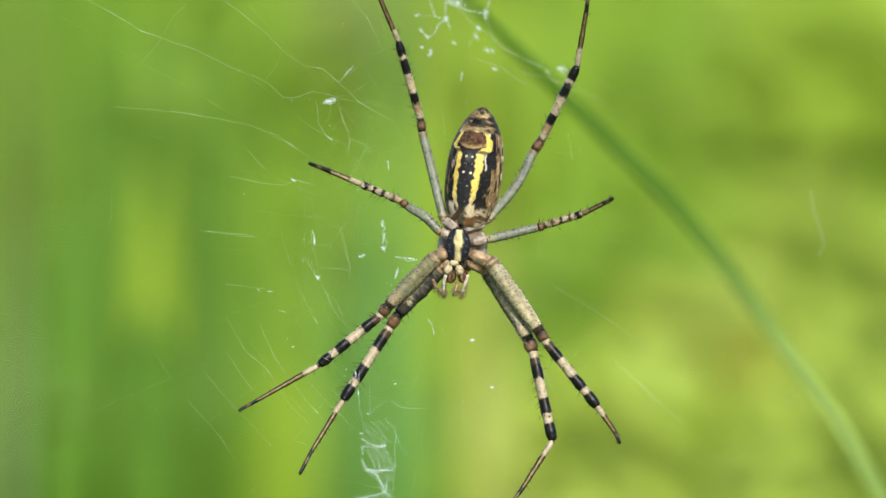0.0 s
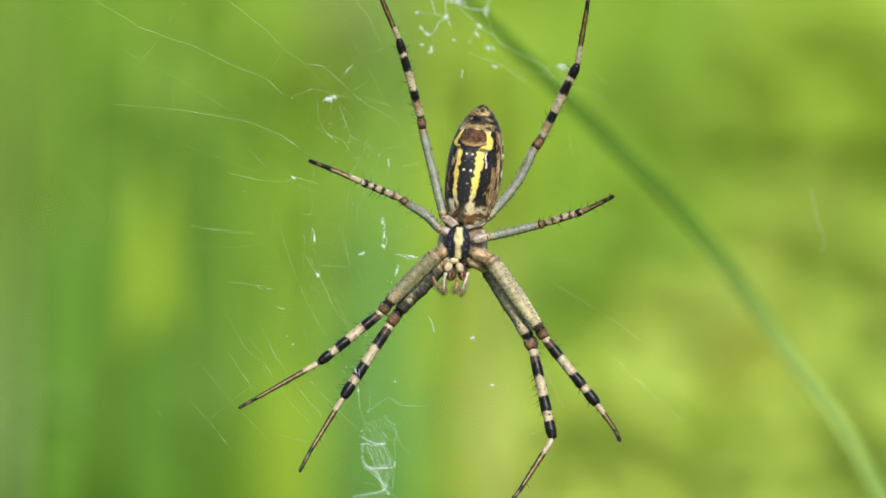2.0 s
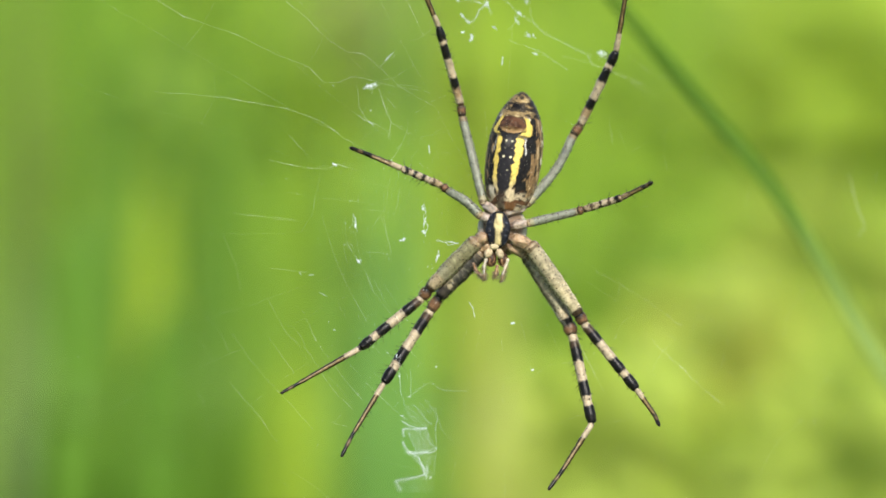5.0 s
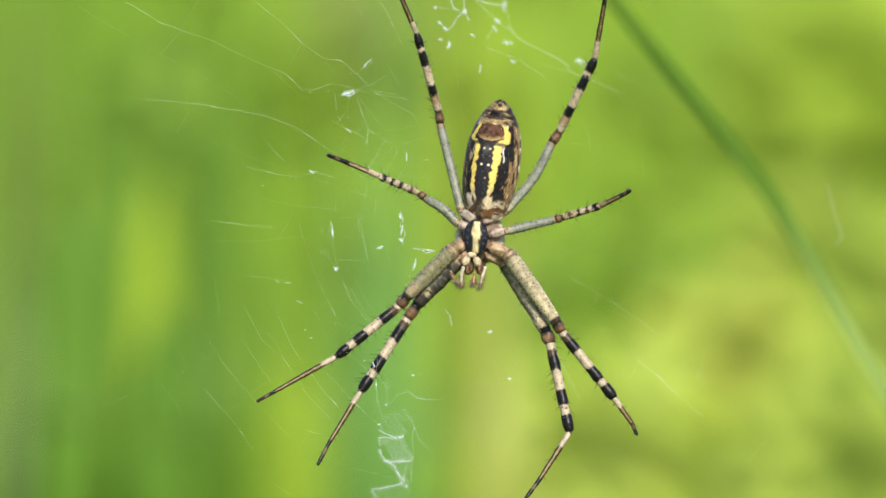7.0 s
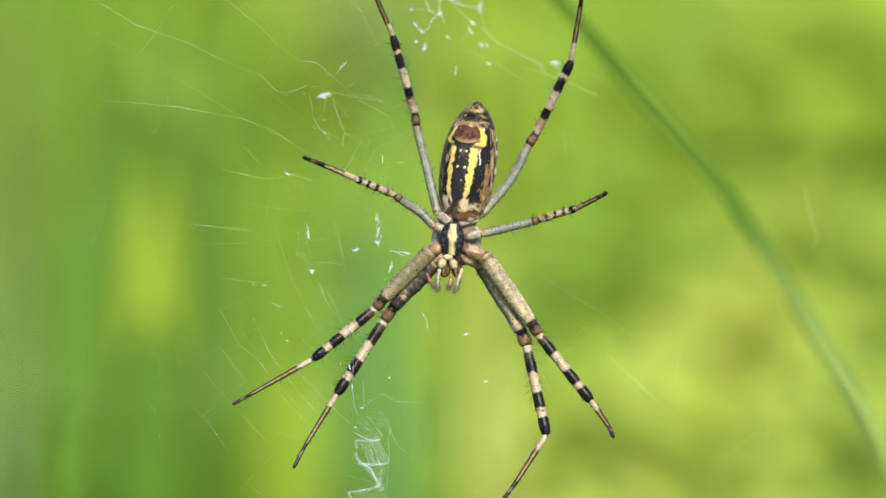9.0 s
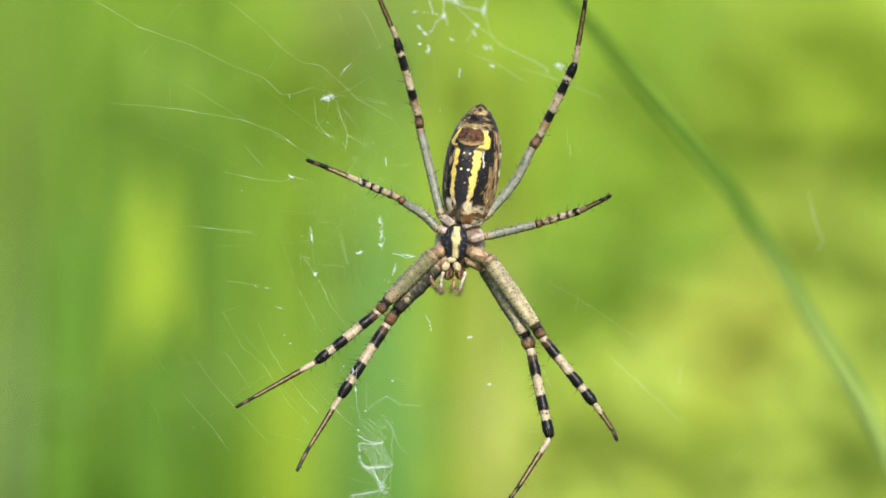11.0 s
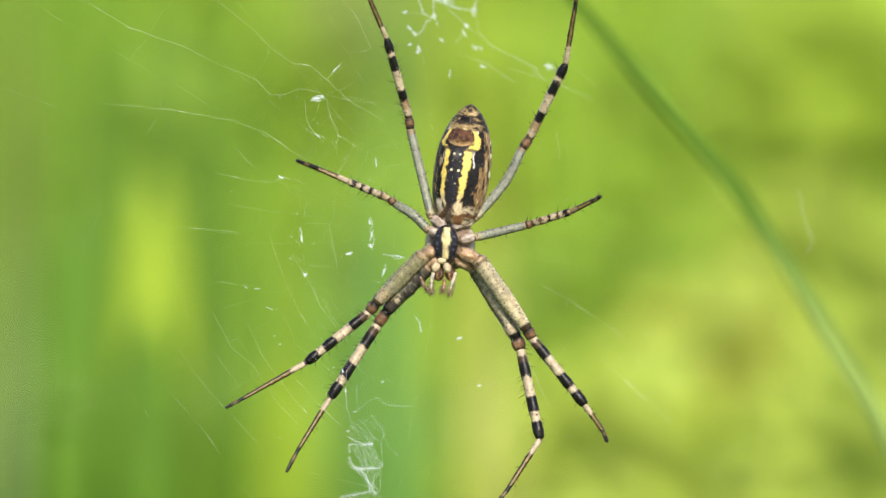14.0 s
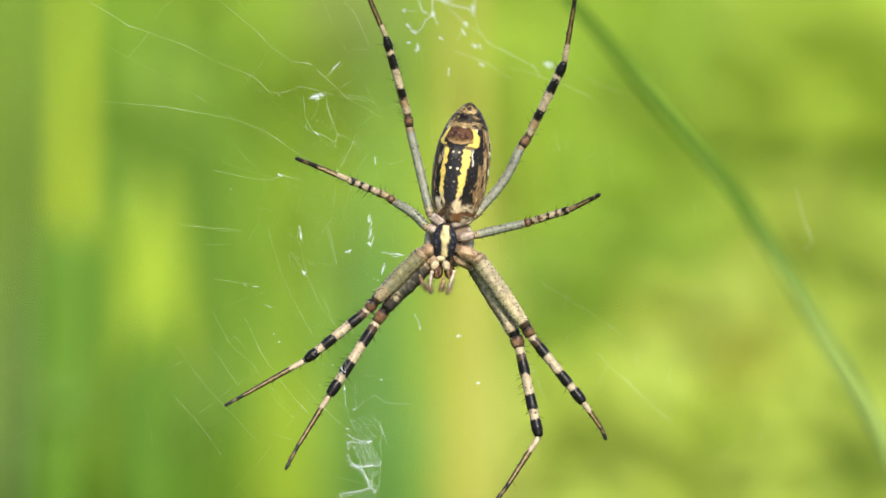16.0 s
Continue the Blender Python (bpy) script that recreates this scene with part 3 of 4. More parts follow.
GUYS_A = (((-60, -90), (163, -2), (253, 51), (348, 84), (413, 116), (476, 141), (503, 169), (528, 169), (556, 158)), ((330, -60), (398, -4), (463, 45), (512, 93), (543, 114), (573, 117), (602, 142)),
          ((200, 185), (327, 196), (434, 215), (493, 235), (531, 262)), ((406, 307), (471, 321), (507, 324), (526, 314), (565, 326)), ((340, 402), (372, 406), (453, 413)), ((404, 500), (473, 507)),
          ((543, 453), (565, 489)), ((570, 471), (623, 473), (608, 406)), ((556, 158), (640, 178), (690, 186)), ((602, 142), (632, 118)))
GUYS_B = (((602, 142), (640, 178), (700, 212)), ((562, 172), (566, 215), (580, 236), (610, 250), (622, 268)), ((600, 180), (612, 215), (622, 240), (618, 268)), ((620, 240), (650, 258), (665, 272)),
          ((440, 262), (474, 298)), ((620, -10), (652, 26), (680, 86)))
for i, pts in enumerate(GUYS_A + GUYS_B):
    strand(pts, 0.0000085 if i < 3 else 0.0000062, 40 + i, ply=1)
SPANS_A = (((402, 556), (436, 616), (477, 652), (518, 716), (555, 753)), ((340, 616), (374, 666), (413, 712), (440, 739), (482, 785)), ((333, 703), (383, 758), (418, 808)), ((404, 622), (450, 689)),
           ((486, 767), (546, 783)), ((462, 569), (489, 629), (507, 655), (534, 692), (571, 734)), ((500, 406), (516, 464), (540, 523), (556, 554), (582, 600)),
           ((550, 672), (588, 713), (625, 750), (649, 768)), ((556, 402), (553, 427), (561, 450), (568, 488), (590, 540), (620, 580)), ((540, 452), (553, 459), (565, 489)), ((604, 406), (622, 471)))
SPANS_B = (((380, 408), (455, 416)), ((570, 395), (604, 398), (630, 404)), ((604, 176), (604, 197), (623, 232)), ((622, 242), (620, 265)), ((625, 242), (639, 246), (665, 265)),
           ((566, 233), (587, 239), (601, 246)), ((636, 172), (674, 178), (690, 188)), ((592, 522), (612, 560), (640, 600)))
for i, pts in enumerate(SPANS_A + SPANS_B):
    strand(pts, 0.0000043, 70 + i)

for i, pts in enumerate((((1436, 335), (1450, 392), (1464, 428), (1452, 446)), ((985, 505), (1060, 548), (1140, 604)), ((1085, 630), (1150, 690), (1215, 748)), ((925, 122), (990, 140), (1075, 176)), ((1010, 232), (1016, 280)), ((900, 560), (960, 640), (1000, 720)))):
    strand(pts, 0.0000052 if i == 0 else 0.0000036, 60 + i, ply=4 if i == 0 else 2, fray=0.6)
for i, pts in enumerate((((680, 384), (684, 398), (679, 411), (688, 424), (683, 438)), ((702, 451), (716, 453), (724, 458), (738, 456)), ((706, 468), (708, 478), (701, 490)), ((760, 560), (768, 572), (770, 588)),
                         ((556, 404), (560, 418), (558, 428)), ((575, 178), (590, 170), (584, 182), (598, 176)))):
    strand(pts, 0.000011, 90 + i, "silk_tuft", ply=3, fray=0.3)

# the dense zigzag band below the hub: bright folded ribbons, a thin veil between them
RIBBON = (((643, 773), (652, 779), (668, 785), (686, 784)), ((643, 787), (653, 786), (672, 789), (686, 785)), ((643, 788), (645, 801)), ((644, 808), (647, 818), (655, 828), (670, 837), (678, 853), (681, 866), (694, 874)),
          ((648, 827), (661, 830), (680, 826), (694, 829), (703, 821)), ((684, 866), (669, 872), (650, 876), (629, 878), (640, 896)), ((655, 828), (672, 831), (690, 828)))
for i, pts in enumerate(RIBBON):
    strand(pts, 0.0000062, 100 + i, "silk_band", "white zigzag strand of dense silk", ply=5, fray=0.3, fan=1.1)
    strand(pts, 0.0000026, 160 + i, "silk_band", "thin veil of white silk", ply=8, fray=0.6, fan=4.0)
VEIL = (((701, 749), (705, 769), (701, 786), (703, 821), (700, 843), (698, 870)), ((683, 853), (697, 867)), ((646, 746), (660, 753), (673, 766), (686, 782)), ((690, 746), (700, 756), (705, 769)), ((657, 727), (672, 714), (692, 702), (712, 717), (757, 719)), ((655, 680), (657, 727)),
        ((683, 736), (691, 738)), ((645, 752), (662, 764), (678, 780)), ((660, 744), (676, 758), (690, 780)), ((705, 769), (712, 790), (730, 806)), ((636, 690), (639, 720), (646, 746)), ((640, 640), (636, 690)))
for i, pts in enumerate(VEIL):
    strand(pts, 0.0000028, 120 + i, "silk_band", "thin veil of white silk", ply=3, fray=0.3, fan=1.6)
rnd_gauze = random.Random(21)
for k in range(30):
    x = 648 + 38 * k / 29 + rnd_gauze.uniform(-3, 3)
    x2 = min(703, x + rnd_gauze.uniform(12, 26))
    strand(((x, 788 + rnd_gauze.uniform(-4, 4)), ((x + x2) / 2 + rnd_gauze.uniform(-2, 2), 806), (x2, 826 + rnd_gauze.uniform(-5, 3))), 0.0000040 * rnd_gauze.uniform(0.6, 1.5), 300 + k, "silk_band", fray=0.2)
for k in range(20):
    x = 652 + 50 * k / 19
    strand(((x, 829 + rnd_gauze.uniform(-4, 3)), ((x + 684) / 2 + rnd_gauze.uniform(-2, 2), 846), (684 + rnd_gauze.uniform(-4, 9), 866)), 0.0000040 * rnd_gauze.uniform(0.6, 1.5), 340 + k, "silk_band", fray=0.2)
for k in range(24):
    x = 632 + 60 * k / 23
    strand(((min(x + 22, 694), 869 + rnd_gauze.uniform(-3, 3)), (x + 10, 877 + rnd_gauze.uniform(-3, 3)), (x + 4, 900)), 0.0000034 * rnd_gauze.uniform(0.6, 1.5), 400 + k, "silk_band", fray=0.2)
for k in range(16):
    x, y = rnd_gauze.uniform(642, 690), rnd_gauze.uniform(735, 772)
    strand(((x, y), (x + 8, y + 7), (min(704, x + 20), y + rnd_gauze.uniform(12, 22))), 0.0000028, 370 + k, "silk_band", fray=0.2)
# the torn tangle above the hub
TANGLE = (((761, -12), (773, 26), (783, 29)), ((793, -20), (791, 10), (791, 30)), ((791, 30), (778, 40), (773, 53), (761, 63), (746, 48)), ((806, 6), (830, 15), (863, 21)), ((871, -12), (865, 12), (865, 27)),
          ((791, 31), (803, 46)), ((811, 11), (848, 46), (876, 63), (890, 80), (936, 103), (970, 120), (980, 140)), ((850, 43), (845, 57), (830, 78)), ((868, 26), (870, 53), (880, 70)), ((740, 23), (773, 26)), ((830, 93), (883, 113), (936, 147)), ((783, 29), (796, 36), (800, 50)))
for i, pts in enumerate(TANGLE):
    strand(pts, 0.0000085 if i < 5 else 0.0000052 if i < 8 else 0.0000034, 130 + i, "silk_band", "loose white strand of torn silk", ply=6 if i < 5 else 3, fray=0.3, fan=1.2)


def fine_spiral():
    """The close, hair-thin turns round the hub, past counting, seen as a pale bloom."""
    rnd = random.Random(77)
    sh = Shape()
    for turn in range(26):
        r = 90 + turn * 8.5 + rnd.uniform(-3, 3)
        a = rnd.uniform(2.1, 2.7)
        while a < 3.9:
            span = rnd.uniform(0.12, 0.6)
            if rnd.random() < 0.74:
                pts = [web_at(815 + math.cos(a + span * k / 5) * (r + rnd.uniform(-1.5, 1.5)) * 0.98, 425 + math.sin(a + span * k / 5) * (r + rnd.uniform(-1.5, 1.5))) for k in range(6)]
                thread(sh, pts, 0.0000010, rnd)
            a += span + rnd.uniform(0, 0.15)
    tagged(part("fine_silk", sh.mesh("fine_silk"), M_SILK, web), kind="stuff")


fine_spiral()


TUFTS_A = ((581, 176, 26, 9, -10), (617, 125, 24, 2.5, -45), (679, 392, 10, 4, 80), (683, 415, 18, 4, 100), (681, 436, 9, 5, 60), (643, 449, 11, 4.5, -20), (727, 453, 24, 3.5, 10),
           (705, 478, 16, 3, 110), (559, 420, 16, 3.5, 85), (564, 486, 7, 5, 60), (690, 287, 14, 2.5, 85), (764, 88, 14, 7, 100), (748, 80, 7, 4, 0), (838, 598, 6, 4, 0), (873, 682, 8, 3, 0),
           (791, 30, 12, 8, 40))
TUFTS_B = ((806, 1, 26, 14, 10), (864, 20, 22, 8, 95), (758, 61, 8, 6, 40), (747, 49, 8, 5, 40), (848, 46, 8, 6, 30), (740, 23, 6, 4, 0), (866, 85, 12, 6, 60), (641, 763, 5, 2, 0), (654, 729, 7, 2, 0),
           (702, 676, 4, 2, 0), (637, 690, 8, 3, 90), (461, 510, 9, 1.2, 40), (478, 512, 12, 1.2, 0), (500, 546, 12, 1.2, 20), (521, 610, 5, 1.5, 0), (996, 118, 14, 10, 20))
TUFTS_C = ((632, 657, 10, 2.5, 80), (845, 60, 14, 4, 50), (806, 72, 8, 4, 30), (874, 85, 9, 4, 60), (877, 118, 8, 4, 20), (820, 130, 14, 3, 95), (585, 240, 10, 2, 40), (520, 314, 10, 3, 30))
def tufts():
    """Crumbs and knots of torn silk that hang in the web."""
    rnd = random.Random(5)
    for x, y, long, wide, turn in TUFTS_A + TUFTS_B + TUFTS_C:
        sh = Shape()
        a = math.radians(turn)
        for k in range(6):
            line = []
            t0 = rnd.uniform(-0.5, 0.2)
            for j in range(7):
                t = t0 + j / 6 * rnd.uniform(0.3, 0.7)
                line.append(web_at(x + math.cos(a) * t * long + rnd.gauss(0, 0.3) * wide, y + math.sin(a) * t * long + rnd.gauss(0, 0.3) * wide))
            line = spline(line, 18)
            r = rnd.uniform(0.2, 0.5) * U * min(1, wide / 3.5)
            sh.tube(line, [r * (0.4 + 0.6 * math.sin(math.pi * j / 18)) for j in range(19)], 4)
        for k in range(3):
            t = rnd.uniform(-0.4, 0.4)
            r = wide * U * rnd.uniform(0.07, 0.15)
            sh.blob(web_at(x + math.cos(a) * t * long, y + math.sin(a) * t * long), Vector((r * rnd.uniform(0.8, 2), 0, 0)), Vector((0, r, 0)), Vector((0, 0, r * rnd.uniform(0.8, 2))), nu=5, nv=6)
        part("silk_tuft", sh.mesh("silk_tuft"), M_SILK, web)


tufts()


def crumbs():
    """Tiny droplets and knots, past counting, on the torn side of the web."""
    rnd = random.Random(31)
    sh = Shape()
    for k in range(110):
        x = 700 - abs(rnd.gauss(0, 130))
        y = rnd.gauss(400, 150)
        if not 330 < x < 790 or not 90 < y < 800:
            continue
        r = rnd.uniform(0.2, 0.5) * U
        a = rnd.uniform(0, 3.14)
        long = r * rnd.choice((1, 1, 1.5, 4))
        way = Vector((math.cos(a), 0, math.sin(a)))
        sh.blob(web_at(x, y), way * long, Vector((0, r, 0)), way.cross(Vector((0, 1, 0))) * r, nu=4, nv=5)
    tagged(part("silk_crumbs", sh.mesh("silk_crumbs"), M_SILK, web), kind="stuff")


crumbs()

# ---- spider ----
CREAM, BLACK, BROWN, PALE, GREY, TAN = (0.37, 0.305, 0.20), (0.005, 0.0045, 0.0045), (0.05, 0.032, 0.018), (0.27, 0.25, 0.15), (0.17, 0.182, 0.135), (0.165, 0.122, 0.065)
YELLOW, DUN, OLIVE, RUST = (0.60, 0.46, 0.10), (0.10, 0.07, 0.03), (0.165, 0.165, 0.095), (0.15, 0.08, 0.036)
spider = new("spider")
spider.matrix_world = hub_pose()
tagged(spider, "striped black, yellow and cream spider hanging head down in its web", "spider")


def mix(a, b, k):
    return tuple(p + (q - p) * k for p, q in zip(a, b))


def band_tone(bands, t, soft=0.012):
    """The colour along a joint, the rings running a little into one another."""
    col = bands[0][1]
    for (end, _), (_, after) in zip(bands, bands[1:]):
        col = mix(col, after, smooth(end - soft, end + soft, t))
    return col


def segment(name, a, b, profile, bands, owner, rnd, spines=0, bend=None, spine=15, specks=0, stripe=False, dark=0, hairs=1.0, start=0.7, stop=0.7):
    """One joint of a leg from a to b (view units with depth), ringed with colour and set with bristles."""
    pts = [a, b] if bend is None else [a, bend, b]
    size = math.dist(a[:2], b[:2])
    n = max(14, int(size / 1.6))
    line = spline([loc(*p) for p in pts], n)
    sh = Shape()
    ts, rs = [p[0] for p in profile], [p[1] for p in profile]
    off = Vector((rnd.uniform(0, 50), rnd.uniform(0, 50), 0))
    radii = []
    for i in range(n + 1):
        t = i / n
        k = min(1, size * t / 3.5), min(1, size * (1 - t) / 3.5)
        cap = (start + (1 - start) * math.sqrt(1 - (1 - k[0]) ** 2)) * (stop + (1 - stop) * math.sqrt(1 - (1 - k[1]) ** 2))
        lump = 1 + 0.10 * noise.noise(Vector((t * size / 14, 0, 0)) + off)
        radii.append(float(np.interp(t, ts, rs)) * cap * lump * U)

    def tone(i, ang):
        at = Vector((i / n * size * 0.16, math.cos(ang) * 1.3, math.sin(ang) * 1.3)) + off
        t = i / n + (3.6 * noise.noise(at) + 2.8 * noise.noise(at * 2.7)) / size
        col = band_tone(bands, t, 1.1 / size)
        # colour darkened round the joint, brightened in a line that faces the view
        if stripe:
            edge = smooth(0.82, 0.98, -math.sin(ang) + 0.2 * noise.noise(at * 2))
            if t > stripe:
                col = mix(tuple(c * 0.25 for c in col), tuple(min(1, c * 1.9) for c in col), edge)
        # shade put into the colour along one side, broken up by dark mottling
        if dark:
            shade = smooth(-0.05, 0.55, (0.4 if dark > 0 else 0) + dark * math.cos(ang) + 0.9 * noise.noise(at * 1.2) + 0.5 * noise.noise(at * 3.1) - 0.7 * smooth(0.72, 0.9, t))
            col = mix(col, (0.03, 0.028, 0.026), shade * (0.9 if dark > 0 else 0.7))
        if name == "femur":
            col = tuple(c * (1 + 0.45 * noise.noise(Vector((i / n * 1.6, math.cos(ang) * 2.6, math.sin(ang) * 2.6)) + off)) for c in col)
        blot = 1 + 0.38 * noise.noise(at * 1.9) + 0.25 * noise.noise(at * 4.6)
        return tuple(c * blot for c in col)
    sh.tube(line, radii, 20, tone)

    def frame_at(i):
        d = (line[min(i + 1, n)] - line[max(i - 1, 0)]).normalized()
        return d, d.cross(Vector((0, 1, 0))).normalized()
    rows = 7
    for k in range(specks):
        row, step = k % rows, k // rows
        i = int((step + 0.5 * (row % 2) + rnd.uniform(0.1, 0.6)) / (specks / rows) * n)
        if not 2 <= i < n - 2:
            continue
        d, across = frame_at(i)
        ang = -1.2 + 0.4 * row + rnd.uniform(-0.08, 0.08)
        out = across * math.sin(ang) - Vector((0, 1, 0)) * math.cos(ang)
        q = rnd.uniform(0.95, 1.5) * U
        sh.blob(line[i] + out * radii[i] * 0.99, across * q, out.cross(d) * q, d * q * 1.2, (0.03, 0.022, 0.014), 4, 6)
        if rnd.random() < 0.6:
            sh.spike(line[i] + out * radii[i], out * 0.6 + d, rnd.uniform(4, 7) * U, 0.35 * U, (0.06, 0.045, 0.03))
    for k in range(spines):
        i = min(n - 1, int((k + rnd.uniform(0.3, 0.9)) / spines * n * 0.94) + 1)
        d, across = frame_at(i)
        ang = rnd.uniform(-1.2, 0.6)
        out = across * math.cos(ang) * rnd.choice((-1, 1)) + Vector((0, 1, 0)) * math.sin(ang)
        sh.spike(line[i] + out * radii[i] * 0.8, out + d * rnd.uniform(0.3, 0.8), rnd.uniform(0.85, 1.4) * spine * U, 0.85 * U)
    for k in range(int(size * 0.9 * hairs)):
        i = rnd.randrange(1, n)
        d, across = frame_at(i)
        ang = rnd.uniform(0, 6.28)
        out = across * math.cos(ang) + across.cross(d) * math.sin(ang)
        light = rnd.random() < 0.35
        sh.spike(line[i] + out * radii[i] * 0.85, out + d * rnd.uniform(0.8, 1.8), rnd.uniform(2.5, 5.5) * U, 0.28 * U, (0.32, 0.27, 0.18) if light else (0.07, 0.05, 0.03))
    return part(name, sh.mesh(name), M_LEG, owner)


def coxa_tone(front):
    """Hip skin: tan and streaked on the front legs, pinkish grey on the hind ones, brown at both ends."""
    skin = (0.40, 0.275, 0.155) if front else (0.385, 0.315, 0.25)

    def tone(q):
        k = smooth(0.55, 0.98, abs(q.z) + 0.25 * noise.noise(q * 3.1)) * 0.7
        k = max(k, 0.65 * smooth(0.62, 0.95, abs(q.x) + 0.2 * noise.noise(q * 4.3)))
        if front:
            k = max(k, 0.75 * smooth(0.25, 0.5, noise.noise(Vector((q.x * 3.5, q.y * 3.5, q.z * 0.8)))))
        m = 1 + 0.35 * noise.noise(q * 2.4 + Vector((4, 1, 7))) + 0.25 * noise.noise(q * 6)
        return tuple(c * m for c in mix(skin, (0.10, 0.055, 0.03), k))
    return tone


def leg(coxa, hip, knee, shin, ankle, foot, tip, w, tibia, meta, femur, seed, bends=(None, None), dark=0, specks=90):
    """A leg: coxa (the part itself) with trochanter, femur, patella, tibia, metatarsus and tarsus under it."""
    rnd = random.Random(seed)
    sh = Shape()
    a, b = loc(*coxa), loc(*hip)
    ax = (b - a) * 0.60
    side = ax.cross(Vector((0, 1, 0))).normalized() * w[5] * U
    sh.blob((a + b) * 0.5, side, Vector((0, 1, 0)) * w[5] * 1.1 * U, ax, coxa_tone(seed < 5), 28, 30, rough=0.2)
    for k in range(46):
        th, ph = rnd.uniform(0.3, 2.8), rnd.uniform(0, 6.28)
        out = side * math.sin(th) * math.cos(ph) + Vector((0, -1, 0)) * w[5] * 1.1 * U * abs(math.sin(th) * math.sin(ph)) + ax * math.cos(th)
        sh.spike((a + b) * 0.5 + out * 0.98, out.normalized() + (b - a).normalized() * 0.8, rnd.uniform(4, 8) * U, 0.3 * U, (0.42, 0.36, 0.27) if rnd.random() < 0.6 else (0.07, 0.045, 0.03))
    base = part("leg", sh.mesh("leg"), M_COXA, spider)
    f, k, t, m, e = (x / 2 for x in w[:5])
    ring = Shape()
    d = (loc(*knee) - b).normalized()
    s2 = d.cross(Vector((0, 1, 0))).normalized()
    ring.blob(b + d * 1.5 * U, s2 * f * 0.93 * U, Vector((0, 1, 0)) * f * 0.96 * U, d * f * 0.62 * U, lambda q: tuple(c * (1 + 0.4 * noise.noise(q * 3)) for c in mix((0.17, 0.105, 0.06), (0.34, 0.26, 0.15), smooth(-0.5, -0.1, q.z))), 12, 18)
    part("trochanter", ring.mesh("trochanter"), M_COXA, base)
    segment("femur", hip, knee, ((0, f * 0.95), (0.12, f), (0.5, f * 0.99), (0.8, (f + k) / 2), (1, k * 1.02)), femur, base, rnd, spines=8, bend=bends[0], specks=specks, dark=dark, spine=11, start=0.9, stop=0.85)
    segment("patella", knee, shin, ((0, k * 0.98), (0.5, k * 1.1), (1, t * 1.02)), ((0.2, BLACK), (0.36, BROWN), (0.82, (0.15, 0.08, 0.04)), (1, BROWN)), base, rnd, spines=3, start=0.85, stop=0.9)
    segment("tibia", shin, ankle, ((0, t * 0.9), (0.10, t * 0.98), (0.22, t * 1.08), (0.42, t * 0.95), (0.64, t * 1.06), (0.77, t * 0.95), (0.91, t * 1.10), (1, t * 0.8)), tibia, base, rnd, spines=int(math.dist(shin[:2], ankle[:2]) / 9), specks=21, start=0.85, stop=0.75)
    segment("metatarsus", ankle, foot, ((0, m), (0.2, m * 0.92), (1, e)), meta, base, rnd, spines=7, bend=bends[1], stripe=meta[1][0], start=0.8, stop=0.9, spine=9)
    segment("tarsus", foot, tip, ((0, e), (0.8, e * 0.9), (1, e * 0.75)), ((0.22, BLACK), (0.5, (0.12, 0.085, 0.04)), (1, (0.010, 0.008, 0.007))), base, rnd, spines=3, spine=6, start=0.9)
    return base


F_PALE = ((0.04, TAN), (0.55, (0.22, 0.205, 0.11)), (0.72, PALE), (0.93, (0.36, 0.29, 0.17)), (1, BROWN))
F_SHADE = ((0.06, TAN), (0.62, (0.16, 0.15, 0.105)), (0.76, (0.40, 0.34, 0.21)), (0.92, (0.05, 0.042, 0.032)), (1, BLACK))
F_CREAM = ((0.05, TAN), (0.55, (0.37, 0.32, 0.20)), (0.93, (0.44, 0.375, 0.23)), (1, BROWN))
F_GREY = ((0.04, TAN), (0.10, PALE), (0.95, GREY), (1, TAN))
F_DARK = ((0.05, TAN), (0.80, (0.30, 0.27, 0.18)), (0.91, CREAM), (1, BLACK))
T_LONG = ((0.06, CREAM), (0.14, BROWN), (0.30, BLACK), (0.54, CREAM), (0.73, BLACK), (0.815, CREAM), (1, BLACK))
M_LONG = ((0.03, BLACK), (0.25, CREAM), (0.95, DUN), (1, BLACK))
leg((793, 442, -4), (774, 453, 4), (690, 537, 30), (678, 553, 32), (568, 642, 5), (452, 708, -30), (425, 723, -45), (31, 20, 17.5, 11, 6.5, 12), T_LONG, M_LONG, F_PALE, 1)
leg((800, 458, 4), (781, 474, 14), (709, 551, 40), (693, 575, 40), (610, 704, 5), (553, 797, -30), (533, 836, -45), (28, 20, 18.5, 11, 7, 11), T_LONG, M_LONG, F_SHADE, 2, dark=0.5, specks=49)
leg((838, 445, -4), (871, 460, 2), (957, 581, 30), (966, 598, 32), (1060, 716, 5), (1092, 762, -25), (1100, 781, -45), (30, 21, 18, 11, 8, 12), T_LONG, ((0.03, BLACK), (0.36, CREAM), (0.95, DUN), (1, BLACK)), F_CREAM, 3, specks=98)
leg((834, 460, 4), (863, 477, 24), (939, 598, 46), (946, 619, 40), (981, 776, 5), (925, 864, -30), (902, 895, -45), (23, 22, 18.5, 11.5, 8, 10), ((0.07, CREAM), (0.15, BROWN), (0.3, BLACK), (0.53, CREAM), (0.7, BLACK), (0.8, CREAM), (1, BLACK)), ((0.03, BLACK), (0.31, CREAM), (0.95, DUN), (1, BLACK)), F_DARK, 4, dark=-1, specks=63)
T_SHORT = ((0.05, BROWN), (0.19, (0.34, 0.26, 0.15)), (0.27, BROWN), (0.44, CREAM), (0.52, BLACK), (0.64, CREAM), (0.72, BLACK), (0.83, CREAM), (0.94, BLACK), (1, CREAM))
M_SHORT = ((0.02, BLACK), (0.3, CREAM), (0.85, TAN), (1, BLACK))
